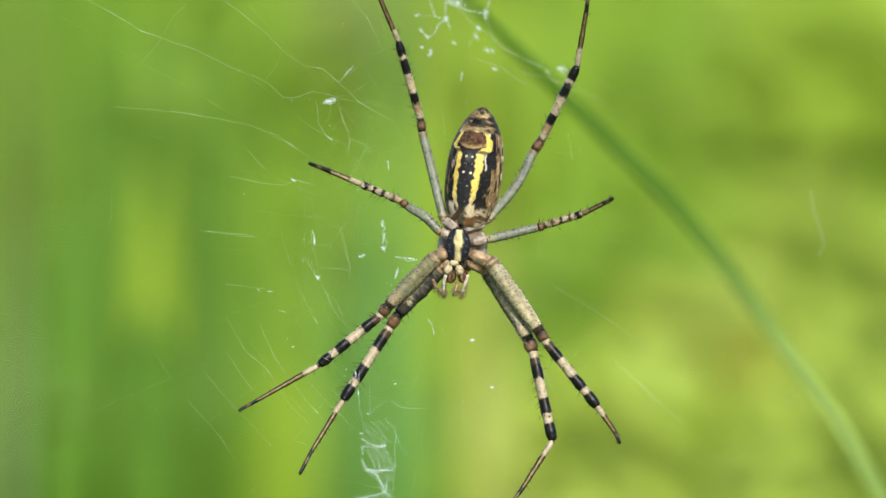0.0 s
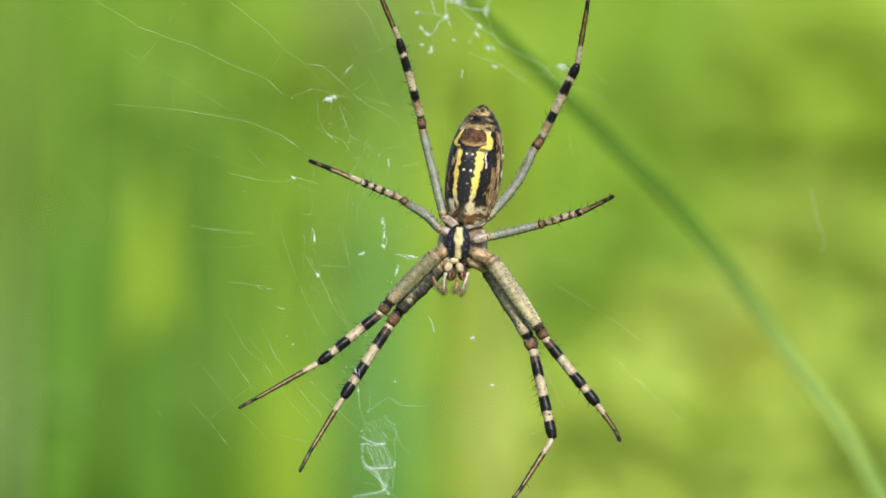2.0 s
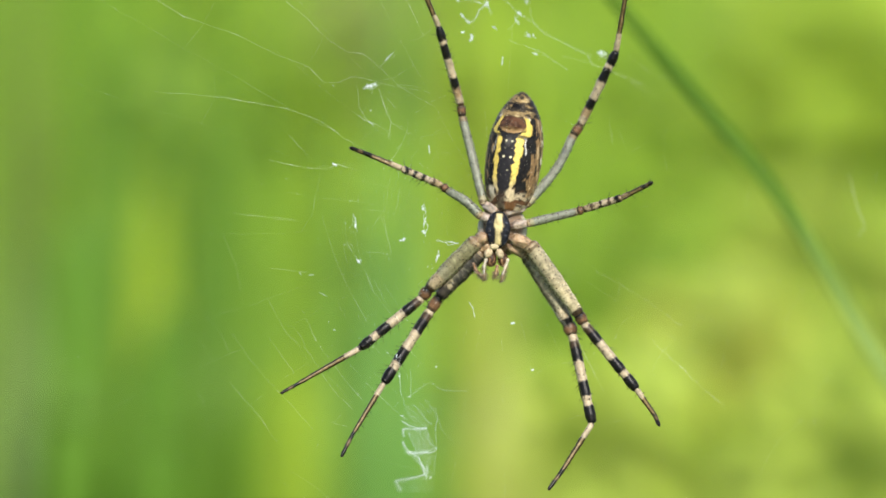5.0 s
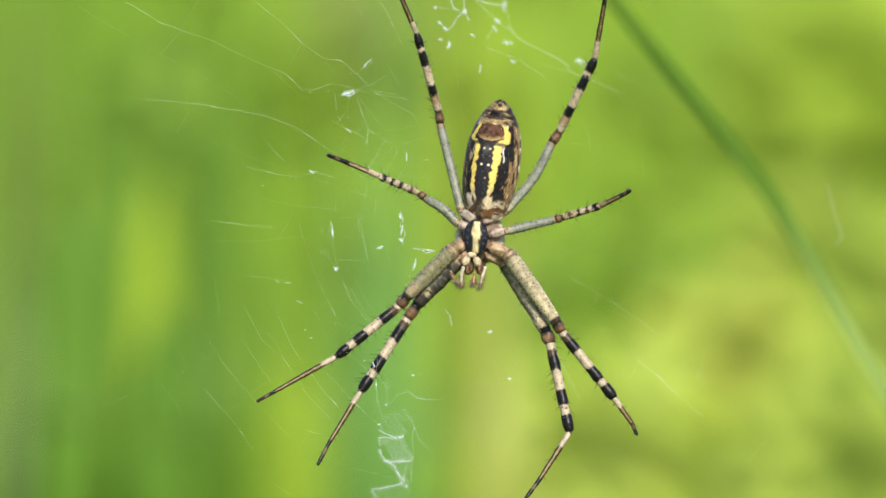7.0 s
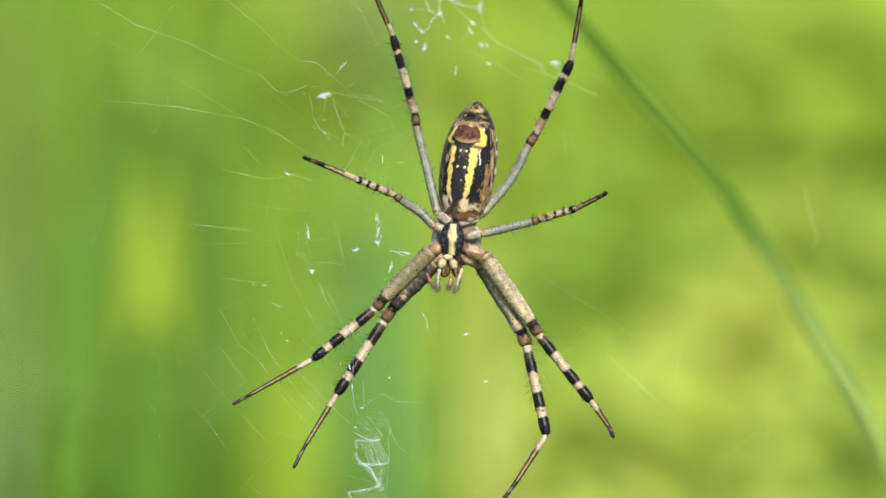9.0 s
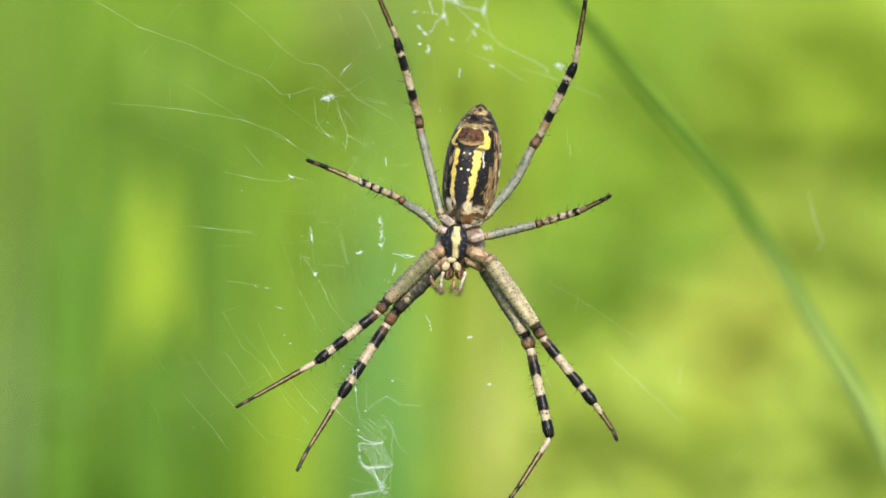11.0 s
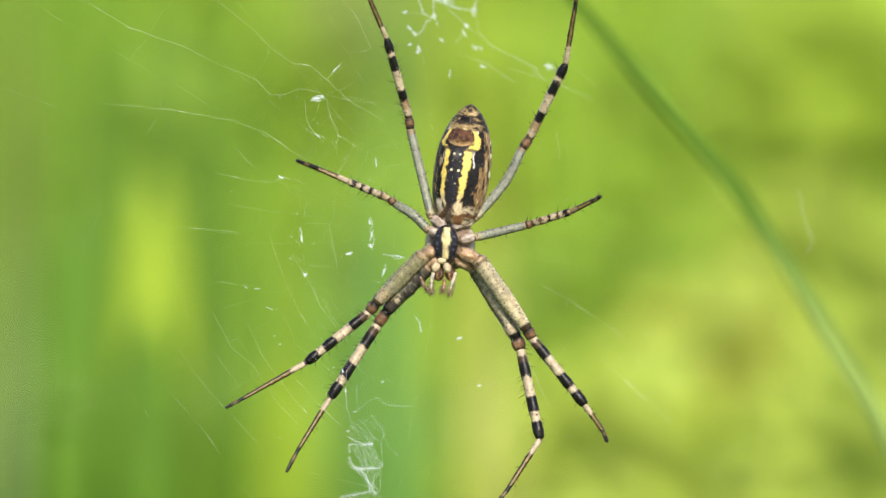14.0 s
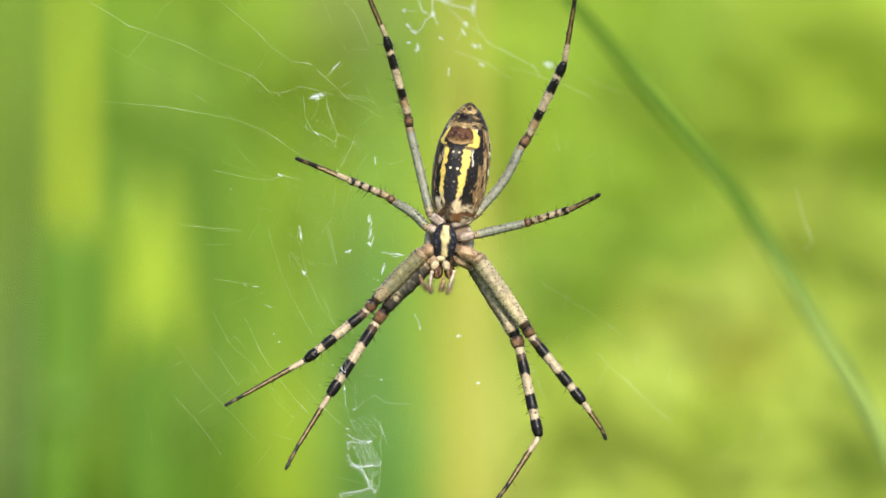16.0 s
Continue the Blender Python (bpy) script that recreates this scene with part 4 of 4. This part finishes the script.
leg((799, 413, 2), (782, 407, 5), (723, 361, 25), (714, 353, 25), (641, 322, 5), (576, 295, -20), (549, 285, -35), (17, 14, 13, 11, 8, 9), T_SHORT, M_SHORT, F_GREY, 5, bends=((756, 381, 12), None), specks=40)
leg((838, 424, 2), (866, 420, 5), (954, 399, 25), (965, 396, 25), (1035, 374, 5), (1075, 354, -20), (1088, 347, -35), (16, 14, 13, 11, 8, 9), ((0.08, BROWN), (0.2, (0.34, 0.27, 0.16)), (0.28, BROWN), (0.42, (0.34, 0.27, 0.16)), (0.5, BLACK), (0.62, CREAM), (0.71, BROWN), (0.8, CREAM), (0.95, BLACK), (1, TAN)), ((0.05, BLACK), (0.3, TAN), (0.9, DUN), (1, BLACK)), F_GREY, 6, specks=40)
T_BACK = ((0.05, BROWN), (0.13, CREAM), (0.24, (0.27, 0.19, 0.10)), (0.37, BLACK), (0.61, CREAM), (0.78, BLACK), (0.83, CREAM), (1, BLACK))
leg((811, 400, 4), (788, 385, 20), (750, 230, 60), (748, 211, 60), (708, 70, 20), (672, -14, -25), (655, -60, -45), (16, 15, 15, 10.5, 8, 10), T_BACK, ((0.03, BLACK), (0.27, CREAM), (0.95, DUN), (1, BLACK)), F_GREY, 7, bends=((772, 318, 42), None), specks=30)
leg((826, 401, 6), (864, 387, 20), (948, 263, 60), (960, 246, 60), (1024, 114, 20), (1041, 12, -25), (1046, -36, -45), (16.5, 16.5, 16, 11, 8, 11), T_BACK, ((0.03, BLACK), (0.32, CREAM), (0.95, DUN), (1, BLACK)), F_GREY, 8, bends=((917, 324, 42), None), specks=30)


def abdomen_tone(u, g, at):
    """The belly's pattern: u from the waist to the tip, g degrees round from the midline."""
    n1 = noise.noise(at * 1.0)
    n2 = noise.noise(at * 2.6 + Vector((3, 8, 1)))
    wob = 5.2 * n1 + 4.0 * n2
    right = g > 0
    ag = abs(g) + wob
    # flanks: black with brown streaks, pale crumbs far round
    s1 = noise.noise(Vector((u * 7, g * 0.11, 3.3))) + 0.55 * noise.noise(Vector((u * 22, g * 0.24, 7.3)))
    col = mix((0.012, 0.011, 0.010), (0.19, 0.12, 0.055), smooth(0.10, 0.36, s1 - 0.12 + 0.5 * smooth(52, 74, ag)))
    col = mix(col, (0.38, 0.28, 0.15), smooth(0.50, 0.70, s1 - 0.1 + 0.4 * smooth(56, 78, ag)))
    far = noise.noise(Vector((u * 15, g * 0.05, 11.0)))
    col = mix(col, (0.60, 0.56, 0.42), smooth(84, 90, g) * smooth(0.1, 0.35, far + 0.5 * math.sin(u * 46)) * smooth(0.2, 0.3, u))
    # black middle field
    inner = 17 - 5 * smooth(0.3, 0.1, u) + (9 * smooth(0.60, 0.65, u) + 8 * smooth(0.67, 0.73, u) if right else 14 * smooth(0.59, 0.66, u)) - 3 * smooth(0.74, 0.80, u)
    width = (11.5 + 4.5 * smooth(0.30, 0.56, u) + 8 * smooth(0.605, 0.63, u) if right else 10.5 + 10 * smooth(0.60, 0.66, u)) - 11 * smooth(0.69, 0.76, u) - 4 * smooth(0.28, 0.14, u)
    field = smooth(inner + 3, inner - 1, ag) * smooth(0.66, 0.63, u)
    col = mix(col, (0.016, 0.015, 0.016), field)
    col = mix(col, (0.075, 0.07, 0.065), field * smooth(0.35, 0.0, abs(u - 0.575) / 0.2) * smooth(9, 2, abs(g)) * 0.8)
    # yellow bands
    gap = 1 - 0.85 * smooth(0.022, 0.008, abs(u - 0.617 - 0.0012 * wob))
    band = smooth(inner - 1.5, inner + 1.5, ag) * smooth(inner + width + 1.8, inner + width - 1.8, ag) * smooth(0.12, 0.17, u + 0.01 * n1) * smooth(0.80, 0.765, u + 0.008 * n1) * gap
    col = mix(col, mix((0.45, 0.36, 0.19), YELLOW, smooth(0.16, 0.30, u)), band)
    # black rim beside the bands, white crescents
    rim = smooth(inner + width - 1, inner + width + 1.5, ag) * smooth(inner + width + 13, inner + width + 7, ag + 2 * n2) * smooth(0.1, 0.2, u) * smooth(0.8, 0.7, u)
    col = mix(col, BLACK, rim * 0.92)
    arc = smooth(2.4, 0.8, abs(ag - inner - width - 5 + 40 * (u - 0.53))) * smooth(0.46, 0.49, u) * smooth(0.62, 0.58, u)
    col = mix(col, (0.62, 0.60, 0.54), arc * (1 if right else 0.4))
    arc = smooth(3.2, 1.2, abs(ag - 40 + 160 * (u - 0.80))) * smooth(0.755, 0.775, u) * smooth(0.845, 0.825, u)
    col = mix(col, (0.55, 0.50, 0.40), arc)
    # cream dots on the black field
    for du, dg, size, k in ((0.575, 6.5, 1.0, 0.9), (0.515, 7.5, 0.55, 0.35), (0.44, 7.5, 1.05, 1.0), (0.33, 4, 0.75, 0.6)):
        for side in (-1, 1):
            if du == 0.33 and side < 0:
                continue
            q = math.hypot((u - du) * 205, (g - side * dg - 2) * 0.82) / size
            col = mix(col, (0.62, 0.57, 0.36), k * smooth(2.5, 1.4, q))
    # spinneret field: dark chestnut above, tan below
    q = math.hypot((u - 0.715) / 0.074, (g - 1) / 35) + 0.10 * n2
    chest = mix((0.34, 0.215, 0.10), (0.085, 0.04, 0.02), smooth(0.672, 0.71, u + 0.015 * n1 + 0.0007 * abs(g)))
    chest = mix(chest, (0.035, 0.016, 0.01), smooth(0.05, 0.4, noise.noise(Vector((u * 48, g * 0.11, 4.4))) + 0.3 * smooth(0.74, 0.79, u) - 0.3 * smooth(0.70, 0.66, u)) * 0.8)
    col = mix(col, BLACK, smooth(1.22, 1.1, q) * smooth(0.70, 0.66, u) * 0.8)
    col = mix(col, chest, smooth(1.06, 0.92, q))
    # tip: tan and black wrinkles, a black patch on the midline
    s2 = noise.noise(Vector((u * 30, g * 0.022, 9.3))) + 0.7 * noise.noise(Vector((u * 80, g * 0.06, 2.3)))
    end = mix((0.028, 0.022, 0.015), (0.24, 0.17, 0.075), smooth(-0.14, 0.22, s2))
    end = mix(end, (0.48, 0.39, 0.2), smooth(0.42, 0.75, s2))
    end = mix(end, BLACK, smooth(20, 14, abs(g)) * smooth(0.84, 0.86, u) * smooth(0.91, 0.89, u))
    end = mix(end, BLACK, smooth(40, 62, ag) * (0.9 if not right else 0.6))
    col = mix(col, end, smooth(0.775, 0.795, u + 0.01 * n1))
    # waist: grey-tan and brown folds
    s3 = noise.noise(Vector((u * 20, g * 0.05, 5.1)))
    low = mix((0.12, 0.058, 0.028), (0.40, 0.33, 0.215), smooth(-0.2, 0.15, s3 + (0.12 if right else -0.05)))
    low = mix(low, (0.035, 0.026, 0.02), max(smooth(16, 8, abs(g + 6)) * 0.85, smooth(0.1, 0.4, noise.noise(Vector((u * 34, g * 0.09, 1.1)))) * 0.8))
    col = mix(col, low, smooth(0.17, 0.10, u + 0.05 * n1 + 0.02 * n2))
    col = mix(col, (0.50, 0.41, 0.25), smooth(0.19, 0.16, u) * smooth(0.075, 0.095, u + 0.02 * n1) * smooth(9, 13, g + 5 * n2) * smooth(34, 28, g + 6 * n1))
    col = mix(col, (0.15, 0.075, 0.032), smooth(0.085, 0.07, u + 0.015 * n2) * smooth(6, 12, g + 4 * n1) * smooth(46, 38, g))
    col = mix(col, (0.40, 0.35, 0.26), smooth(0.20, 0.17, u) * smooth(0.09, 0.11, u + 0.02 * n2) * smooth(-20, -25, g + 5 * n1) * smooth(-44, -38, g))
    grain = 1 + 0.28 * n2 + 0.18 * noise.noise(at * 7)
    return tuple(c * grain for c in col)


def abdomen():
    """The egg-shaped hind body, belly to the view, rolled a little to one side."""
    base, tip = Vector((829, 396, 20)), Vector((858.5, 185, 45))
    nu, nv = 240, 230
    sh = Shape()
    axis = tip - base
    across = Vector((-axis.y, axis.x, 0)).normalized()
    if across.x < 0:
        across = -across
    mid = radians(-17)
    for i in range(nu + 1):
        u = i / nu
        c = base + axis * u
        hw = 50 * (math.sqrt(max(0.0, 1 - ((0.42 - u) / 0.46) ** 2)) ** 0.72 if u < 0.42 else max(0.0, 1 - ((u - 0.42) / 0.58) ** 2.4) ** 0.70)
        dep = hw * 0.95
        for j in range(nv):
            ph = 2 * math.pi * j / nv
            g = math.degrees((ph if ph < math.pi else ph - 2 * math.pi) - mid)
            g = (g + 180) % 360 - 180
            at = Vector((u * 13, math.cos(ph) * 3.2, math.sin(ph) * 3.2))
            fold = 0.012 * noise.noise(at * 1.2) + 0.006 * noise.noise(at * 4) + 0.010 * math.sin(u * 95 + noise.noise(at) * 3) * smooth(0.78, 0.88, u)
            lump = 0.7 * math.exp(-((u - 0.715) / 0.06) ** 2 - (g / 30) ** 2) + sum(0.6 * math.exp(-((u - a) / 0.026) ** 2 - ((g - b) / 9.5) ** 2) for a, b in ((0.70, -11), (0.70, 12), (0.745, -7), (0.745, 8)))
            r = 1 + fold
            x, y = math.sin(ph) * hw * r, -math.cos(ph) * dep * r - 8 * lump
            p = c + across * x
            sh.v.append(loc(p.x, p.y, p.z + y))
            sh.c.append(abdomen_tone(u, g, at) if abs(g) < 135 else (0.3, 0.26, 0.12))
    for i in range(nu):
        for j in range(nv):
            a, b = i * nv + j, i * nv + (j + 1) % nv
            sh.f.append((a, b, b + nv, a + nv))
    ob = part("abdomen", sh.mesh("abdomen"), M_BODY, spider, "egg-shaped black abdomen with two yellow bands")
    fuzz = Shape()
    rnd = random.Random(8)
    for k in range(700):
        i, j = rnd.randrange(8, nu - 4), rnd.randrange(nv)
        p = sh.v[i * nv + j]
        c = loc(*(base + axis * (i / nu)))
        fuzz.spike(p, (p - c).normalized() + Vector((0, 0, 0.7)), rnd.uniform(2.5, 5) * U, 0.3 * U, (0.3, 0.26, 0.18) if rnd.random() < 0.6 else (0.04, 0.03, 0.02))
    tagged(part("fine_hair", fuzz.mesh("fine_hair"), M_LEG, ob), kind="stuff")
    return ob


abdomen()


def ovoid(name, px, py, back, rx, ry, rz, turn, col, label="", down=1.0):
    """An egg-shaped body part: half sizes across, along and in depth, turned clockwise, unevenly coloured."""
    sh = Shape()
    a = math.radians(turn)
    x = Vector((math.cos(a), 0, -math.sin(a))) * rx * U
    z = Vector((math.sin(a), 0, math.cos(a))) * ry * U
    off = Vector((px * 0.37, py * 0.61, 0))

    def tone(q):
        c = col(q) if callable(col) else col
        m = 1 + 0.45 * noise.noise(q * 2.2 + off) + 0.3 * noise.noise(q * 5 + off)
        return tuple(v * m for v in c)
    sh.blob(loc(px, py, back), x, Vector((0, rz * U, 0)), z, tone, 40, 44)
    rnd = random.Random(int(px * 7 + py))
    for k in range(int(rx * ry * 0.12 * down)):
        th, ph = rnd.uniform(0.2, 2.9), rnd.uniform(math.pi, 2 * math.pi)
        q = Vector((math.sin(th) * math.cos(ph), math.sin(th) * math.sin(ph), math.cos(th)))
        p = loc(px, py, back) + x * q.x + Vector((0, rz * U, 0)) * q.y + z * q.z
        sh.spike(p, q + Vector((0, 0, -0.6)), rnd.uniform(3, 6) * U, 0.3 * U, (0.3, 0.24, 0.15) if rnd.random() < 0.5 else (0.05, 0.035, 0.02))
    return part(name, sh.mesh(name), M_BODY, spider, label)


def sternum_tone(q):
    n = noise.noise(Vector((q.z * 2.6, 0.4 if q.x > 0 else 3.4, 0)))
    w = 0.29 + 0.10 * n - 0.1 * smooth(0.2, -0.8, q.z) + 0.05 * math.sin(q.z * 5)
    k = smooth(w + 0.05, w - 0.05, abs(q.x - 0.04)) * smooth(-0.86, -0.78, q.z) * smooth(0.9, 0.82, q.z)
    dark = (0.014, 0.015, 0.02)
    # small blue-grey highlights painted onto the black
    glint = smooth(0.16, 0.08, math.hypot(abs(q.x) - 0.68, (q.z * 3 + 0.4) % 1.1 - 0.5))
    return mix(mix(dark, (0.09, 0.10, 0.13), glint * 0.7), (0.56, 0.47, 0.225), k)


def head():
    ovoid("cephalothorax", 821, 431, 26, 44, 47, 20, 0, lambda q: mix((0.17, 0.115, 0.07), (0.50, 0.46, 0.38), smooth(0.72, 0.9, abs(q.x))), label="brown head and chest shell with a pale downy rim", down=3.0)
    ovoid("sternum", 813, 431, -4, 22, 33, 13, 3, sternum_tone, label="black breastplate with a cream stripe")
    for x, y, t in ((796, 473, 30), (816, 474, -22)):
        ovoid("maxilla", x, y, -8, 7, 9.5, 7, t, (0.47, 0.38, 0.235), down=0)
    ovoid("labium", 806, 462, -10, 8.5, 5.5, 6, 0, (0.50, 0.42, 0.25), down=0)
    for x, t in ((801, 8), (822, -8)):
        ovoid("chelicera", x, 485, 0, 10, 13, 11, t, lambda q: mix((0.05, 0.026, 0.016), (0.27, 0.15, 0.07), smooth(-0.1, 0.35, noise.noise(q * 2.2) - 0.5 * q.z - 0.2)))
    for pts, col in ((((768, 488, 10), (774, 503, 0), (786, 516, -8)), (0.2, 0.12, 0.065)), (((792, 482, -6), (788, 500, -10), (789, 519, -14)), (0.42, 0.38, 0.28)),
                     (((831, 482, -6), (825, 502, -10), (819, 521, -14)), (0.44, 0.38, 0.28)), (((812, 494, -4), (810, 506, -8), (808, 516, -10)), (0.32, 0.19, 0.09))):
        sh = Shape()
        line = spline([loc(*p) for p in pts], 24)
        rnd = random.Random(int(pts[0][0]))
        sh.tube(line, [(3.3 - 0.8 * i / 24 + 0.5 * math.sin(i * 0.8)) * U * (0.55 if i in (0, 24) else 0.85 if i in (1, 23) else 1) for i in range(25)], 12,
                lambda i, a, c=col: tuple(v * (1 + 0.35 * noise.noise(Vector((i * 0.4, a, 0)))) for v in (mix(c, (0.27, 0.16, 0.075), smooth(17, 21, i)))))
        for k in range(240):
            i = min(24, int(4 + 21 * rnd.random() ** 0.6))
            out = Vector((rnd.uniform(-1, 1), rnd.uniform(-1, 0.4), rnd.uniform(-1.2, 0.2)))
            sh.spike(line[i], out, rnd.uniform(6, 14) * U, 0.42 * U, (0.14, 0.08, 0.04) if rnd.random() < 0.45 else (0.42, 0.27, 0.15))
        part("pedipalp", sh.mesh("pedipalp"), M_COXA, spider)


head()

# ---- what moves ----
# shift across and down, size and turn against the resting place
SWAY_CALM = ((0, -2.8, 4.1, 1.0000, 0), (0.5, -3, 3.9, 1.0000, 0.05), (1, -0.2, 2.5, 1.0000, 0.04), (1.5, 0, 0, 1.0000, 0.02), (2, -2.4, -0.1, 1.0006, 0.06), (2.5, -6.2, -3.7, 1.0006, 0),
               (2.8, 1.5, -9, 1.0000, -0.1), (3, 10.4, -12.8, 0.9988, -0.22), (3.1, 18.5, -14, 0.9976, -0.3), (3.2, 22.5, -15, 0.9970, -0.35), (3.3, 34, -17, 0.9958, -0.45), (3.4, 47.5, -19, 0.9940, -0.55),
               (3.5, 67.9, -21, 0.9928, -0.6), (3.6, 89, -23, 0.9916, -0.5), (3.7, 86.5, -23.5, 0.9910, -0.35), (3.8, 80, -23.5, 0.9910, -0.25))
SWAY_GUST = ((3.9, 74, -22, 0.9910, -0.15), (4, 73.3, -20.6, 0.9910, -0.12), (4.2, 74.5, -26, 0.9916, -0.1), (6.3, 42, -17, 0.9946, 0.08), (6.5, 37.8, -14.6, 0.9951, 0.1), (7, 28.7, -10.3, 0.9970, 0.12),
               (7.5, 13.8, -7.3, 0.9974, 0.18), (8, 4.7, -10.2, 0.9975, 0.2), (8.5, -5.8, -9.3, 0.9982, 0.18), (9, -13.3, -6.1, 0.9988, 0.08), (9.2, -12.8, -7, 0.9988, 0.08), (11.3, -6.8, 0, 1.0006, 0.12),
               (11.5, -11.3, 0.6, 1.0006, 0.14), (12, -17.7, 0.4, 1.0005, 0.2))
SWAY = SWAY_CALM + SWAY_GUST
SWAY_LATE = ((12.5, -24.3, 0.6, 1.0006, 0.28), (13, -24.4, 2.4, 1.0009, 0.22), (13.5, -27.4, 3.1, 1.0021, 0.16), (14, -24.4, 0, 1.0018, 0.15), (14.5, -24.5, 0.6, 1.0013, 0.16),
             (15, -24.2, -0.3, 1.0013, 0.12), (15.5, -22, -3.4, 1.0008, 0.1), (16, -26.2, -3.6, 1.0008, 0.18))
# the arching stalk: degrees by which its blade turns over, and the push on its foot
ARCH = ((0, 0, 0), (1.5, 0, 0), (2.5, 0, 2), (3.0, 0.2, 6), (3.3, 0.8, 25), (3.6, 2.2, 78), (4.0, 3.4, 100), (4.2, 3.8, 102), (6.3, 6.6, 78), (6.5, 6.5, 75), (7.0, 6.3, 68), (8.0, 5.9, 42), (9.0, 4.5, 24), (11.5, 5.0, 30), (12.5, 4.8, 42), (14.0, 4.8, 42), (15.0, 4.9, 36), (16.0, 5.0, 30))

# ROSETTE, HALF_TURN and TURNING are turns made up so these plants brighten and dim
ROSETTE = ((0, -45, -0.3), (3.0, -45, -0.2), (4.0, -38, 0), (6.5, -10, 0), (8.0, 0, 0), (9.0, 2, 0), (12.5, 0, -0.1), (13.5, -8, -0.15), (14.5, -30, -0.2), (15.2, -45, -0.3), (16.0, -48, -0.3))
WIND = ((0, 0), (1.5, 0), (2.5, 3), (3.5, 30), (4.0, 34), (6.5, 26), (8.0, 14), (9.0, 8), (11.5, 6), (12.5, 2), (14.0, 4), (15.0, 0), (16.0, -4))
HALF_TURN = ((0, 52), (2.0, 50), (4.0, 58), (6.5, 50), (9.0, 42), (11.5, 24), (12.5, 8), (13.5, 8), (14.5, 26), (16.0, 14))
TURNING = ((0, 86), (2.0, 84), (4.0, 87), (7.0, 84), (9.0, 86), (12.0, 84), (14.0, 86), (14.8, 84), (15.1, 62), (15.35, 26), (15.55, 8), (15.8, 2), (16.0, 0))


def motions():
    rows = [(t, hub_pose(dx, dy, k, a)) for t, dx, dy, k, a in SWAY + SWAY_LATE]
    walk(spider, rows)
    walk(web, rows)
    axis = CAM.to_3x3() @ Vector((0, 0, -1))
    base = arch_stem.matrix_world.translation.copy()
    lean = [math.degrees(dx * U * (1 + ARCH_BACK / FOCUS) / ARCH_JOINT.length) for t, a, dx in ARCH]
    walk(arch_stem, [(t, Matrix.Translation(base) @ Matrix.Rotation(radians(b), 4, axis)) for (t, a, dx), b in zip(ARCH, lean)])
    walk(arch_blade, [(t, Matrix.Translation(ARCH_JOINT) @ Matrix.Rotation(radians(a - b), 4, axis)) for (t, a, dx), b in zip(ARCH, lean)])
    # the wind leans on every standing blade a little
    for ob, px, back in STANDING:
        base = ob.matrix_world.translation.copy()
        rows = []
        for t, dx in WIND:
            lean = 0.55 * dx + 6 * math.sin(t * 1.3 + px * 0.02)
            rows.append((t, pose(base.x, base.y, base.z, 0, math.degrees(lean * U * (1 + back / FOCUS) / 0.55), 0)))
        walk(ob, rows)
    base = turning_herb.location.copy()
    walk(turning_herb, [(t, pose(base.x, base.y, base.z, 0, b, a)) for t, a, b in ROSETTE])
    for ob, px, back, turns in zip(FLUTTER, (128, 820, 272), (0.30, 0.33, 0.34), (TURNING, TURNING, HALF_TURN)):
        base = ob.matrix_world.translation.copy()
        axis = (seen_m(px, 441, back) - base).normalized()
        rows = [(t, Matrix.Translation(base) @ Matrix.Rotation(radians(a), 4, axis)) for t, a in turns]
        walk(ob, rows)


motions()
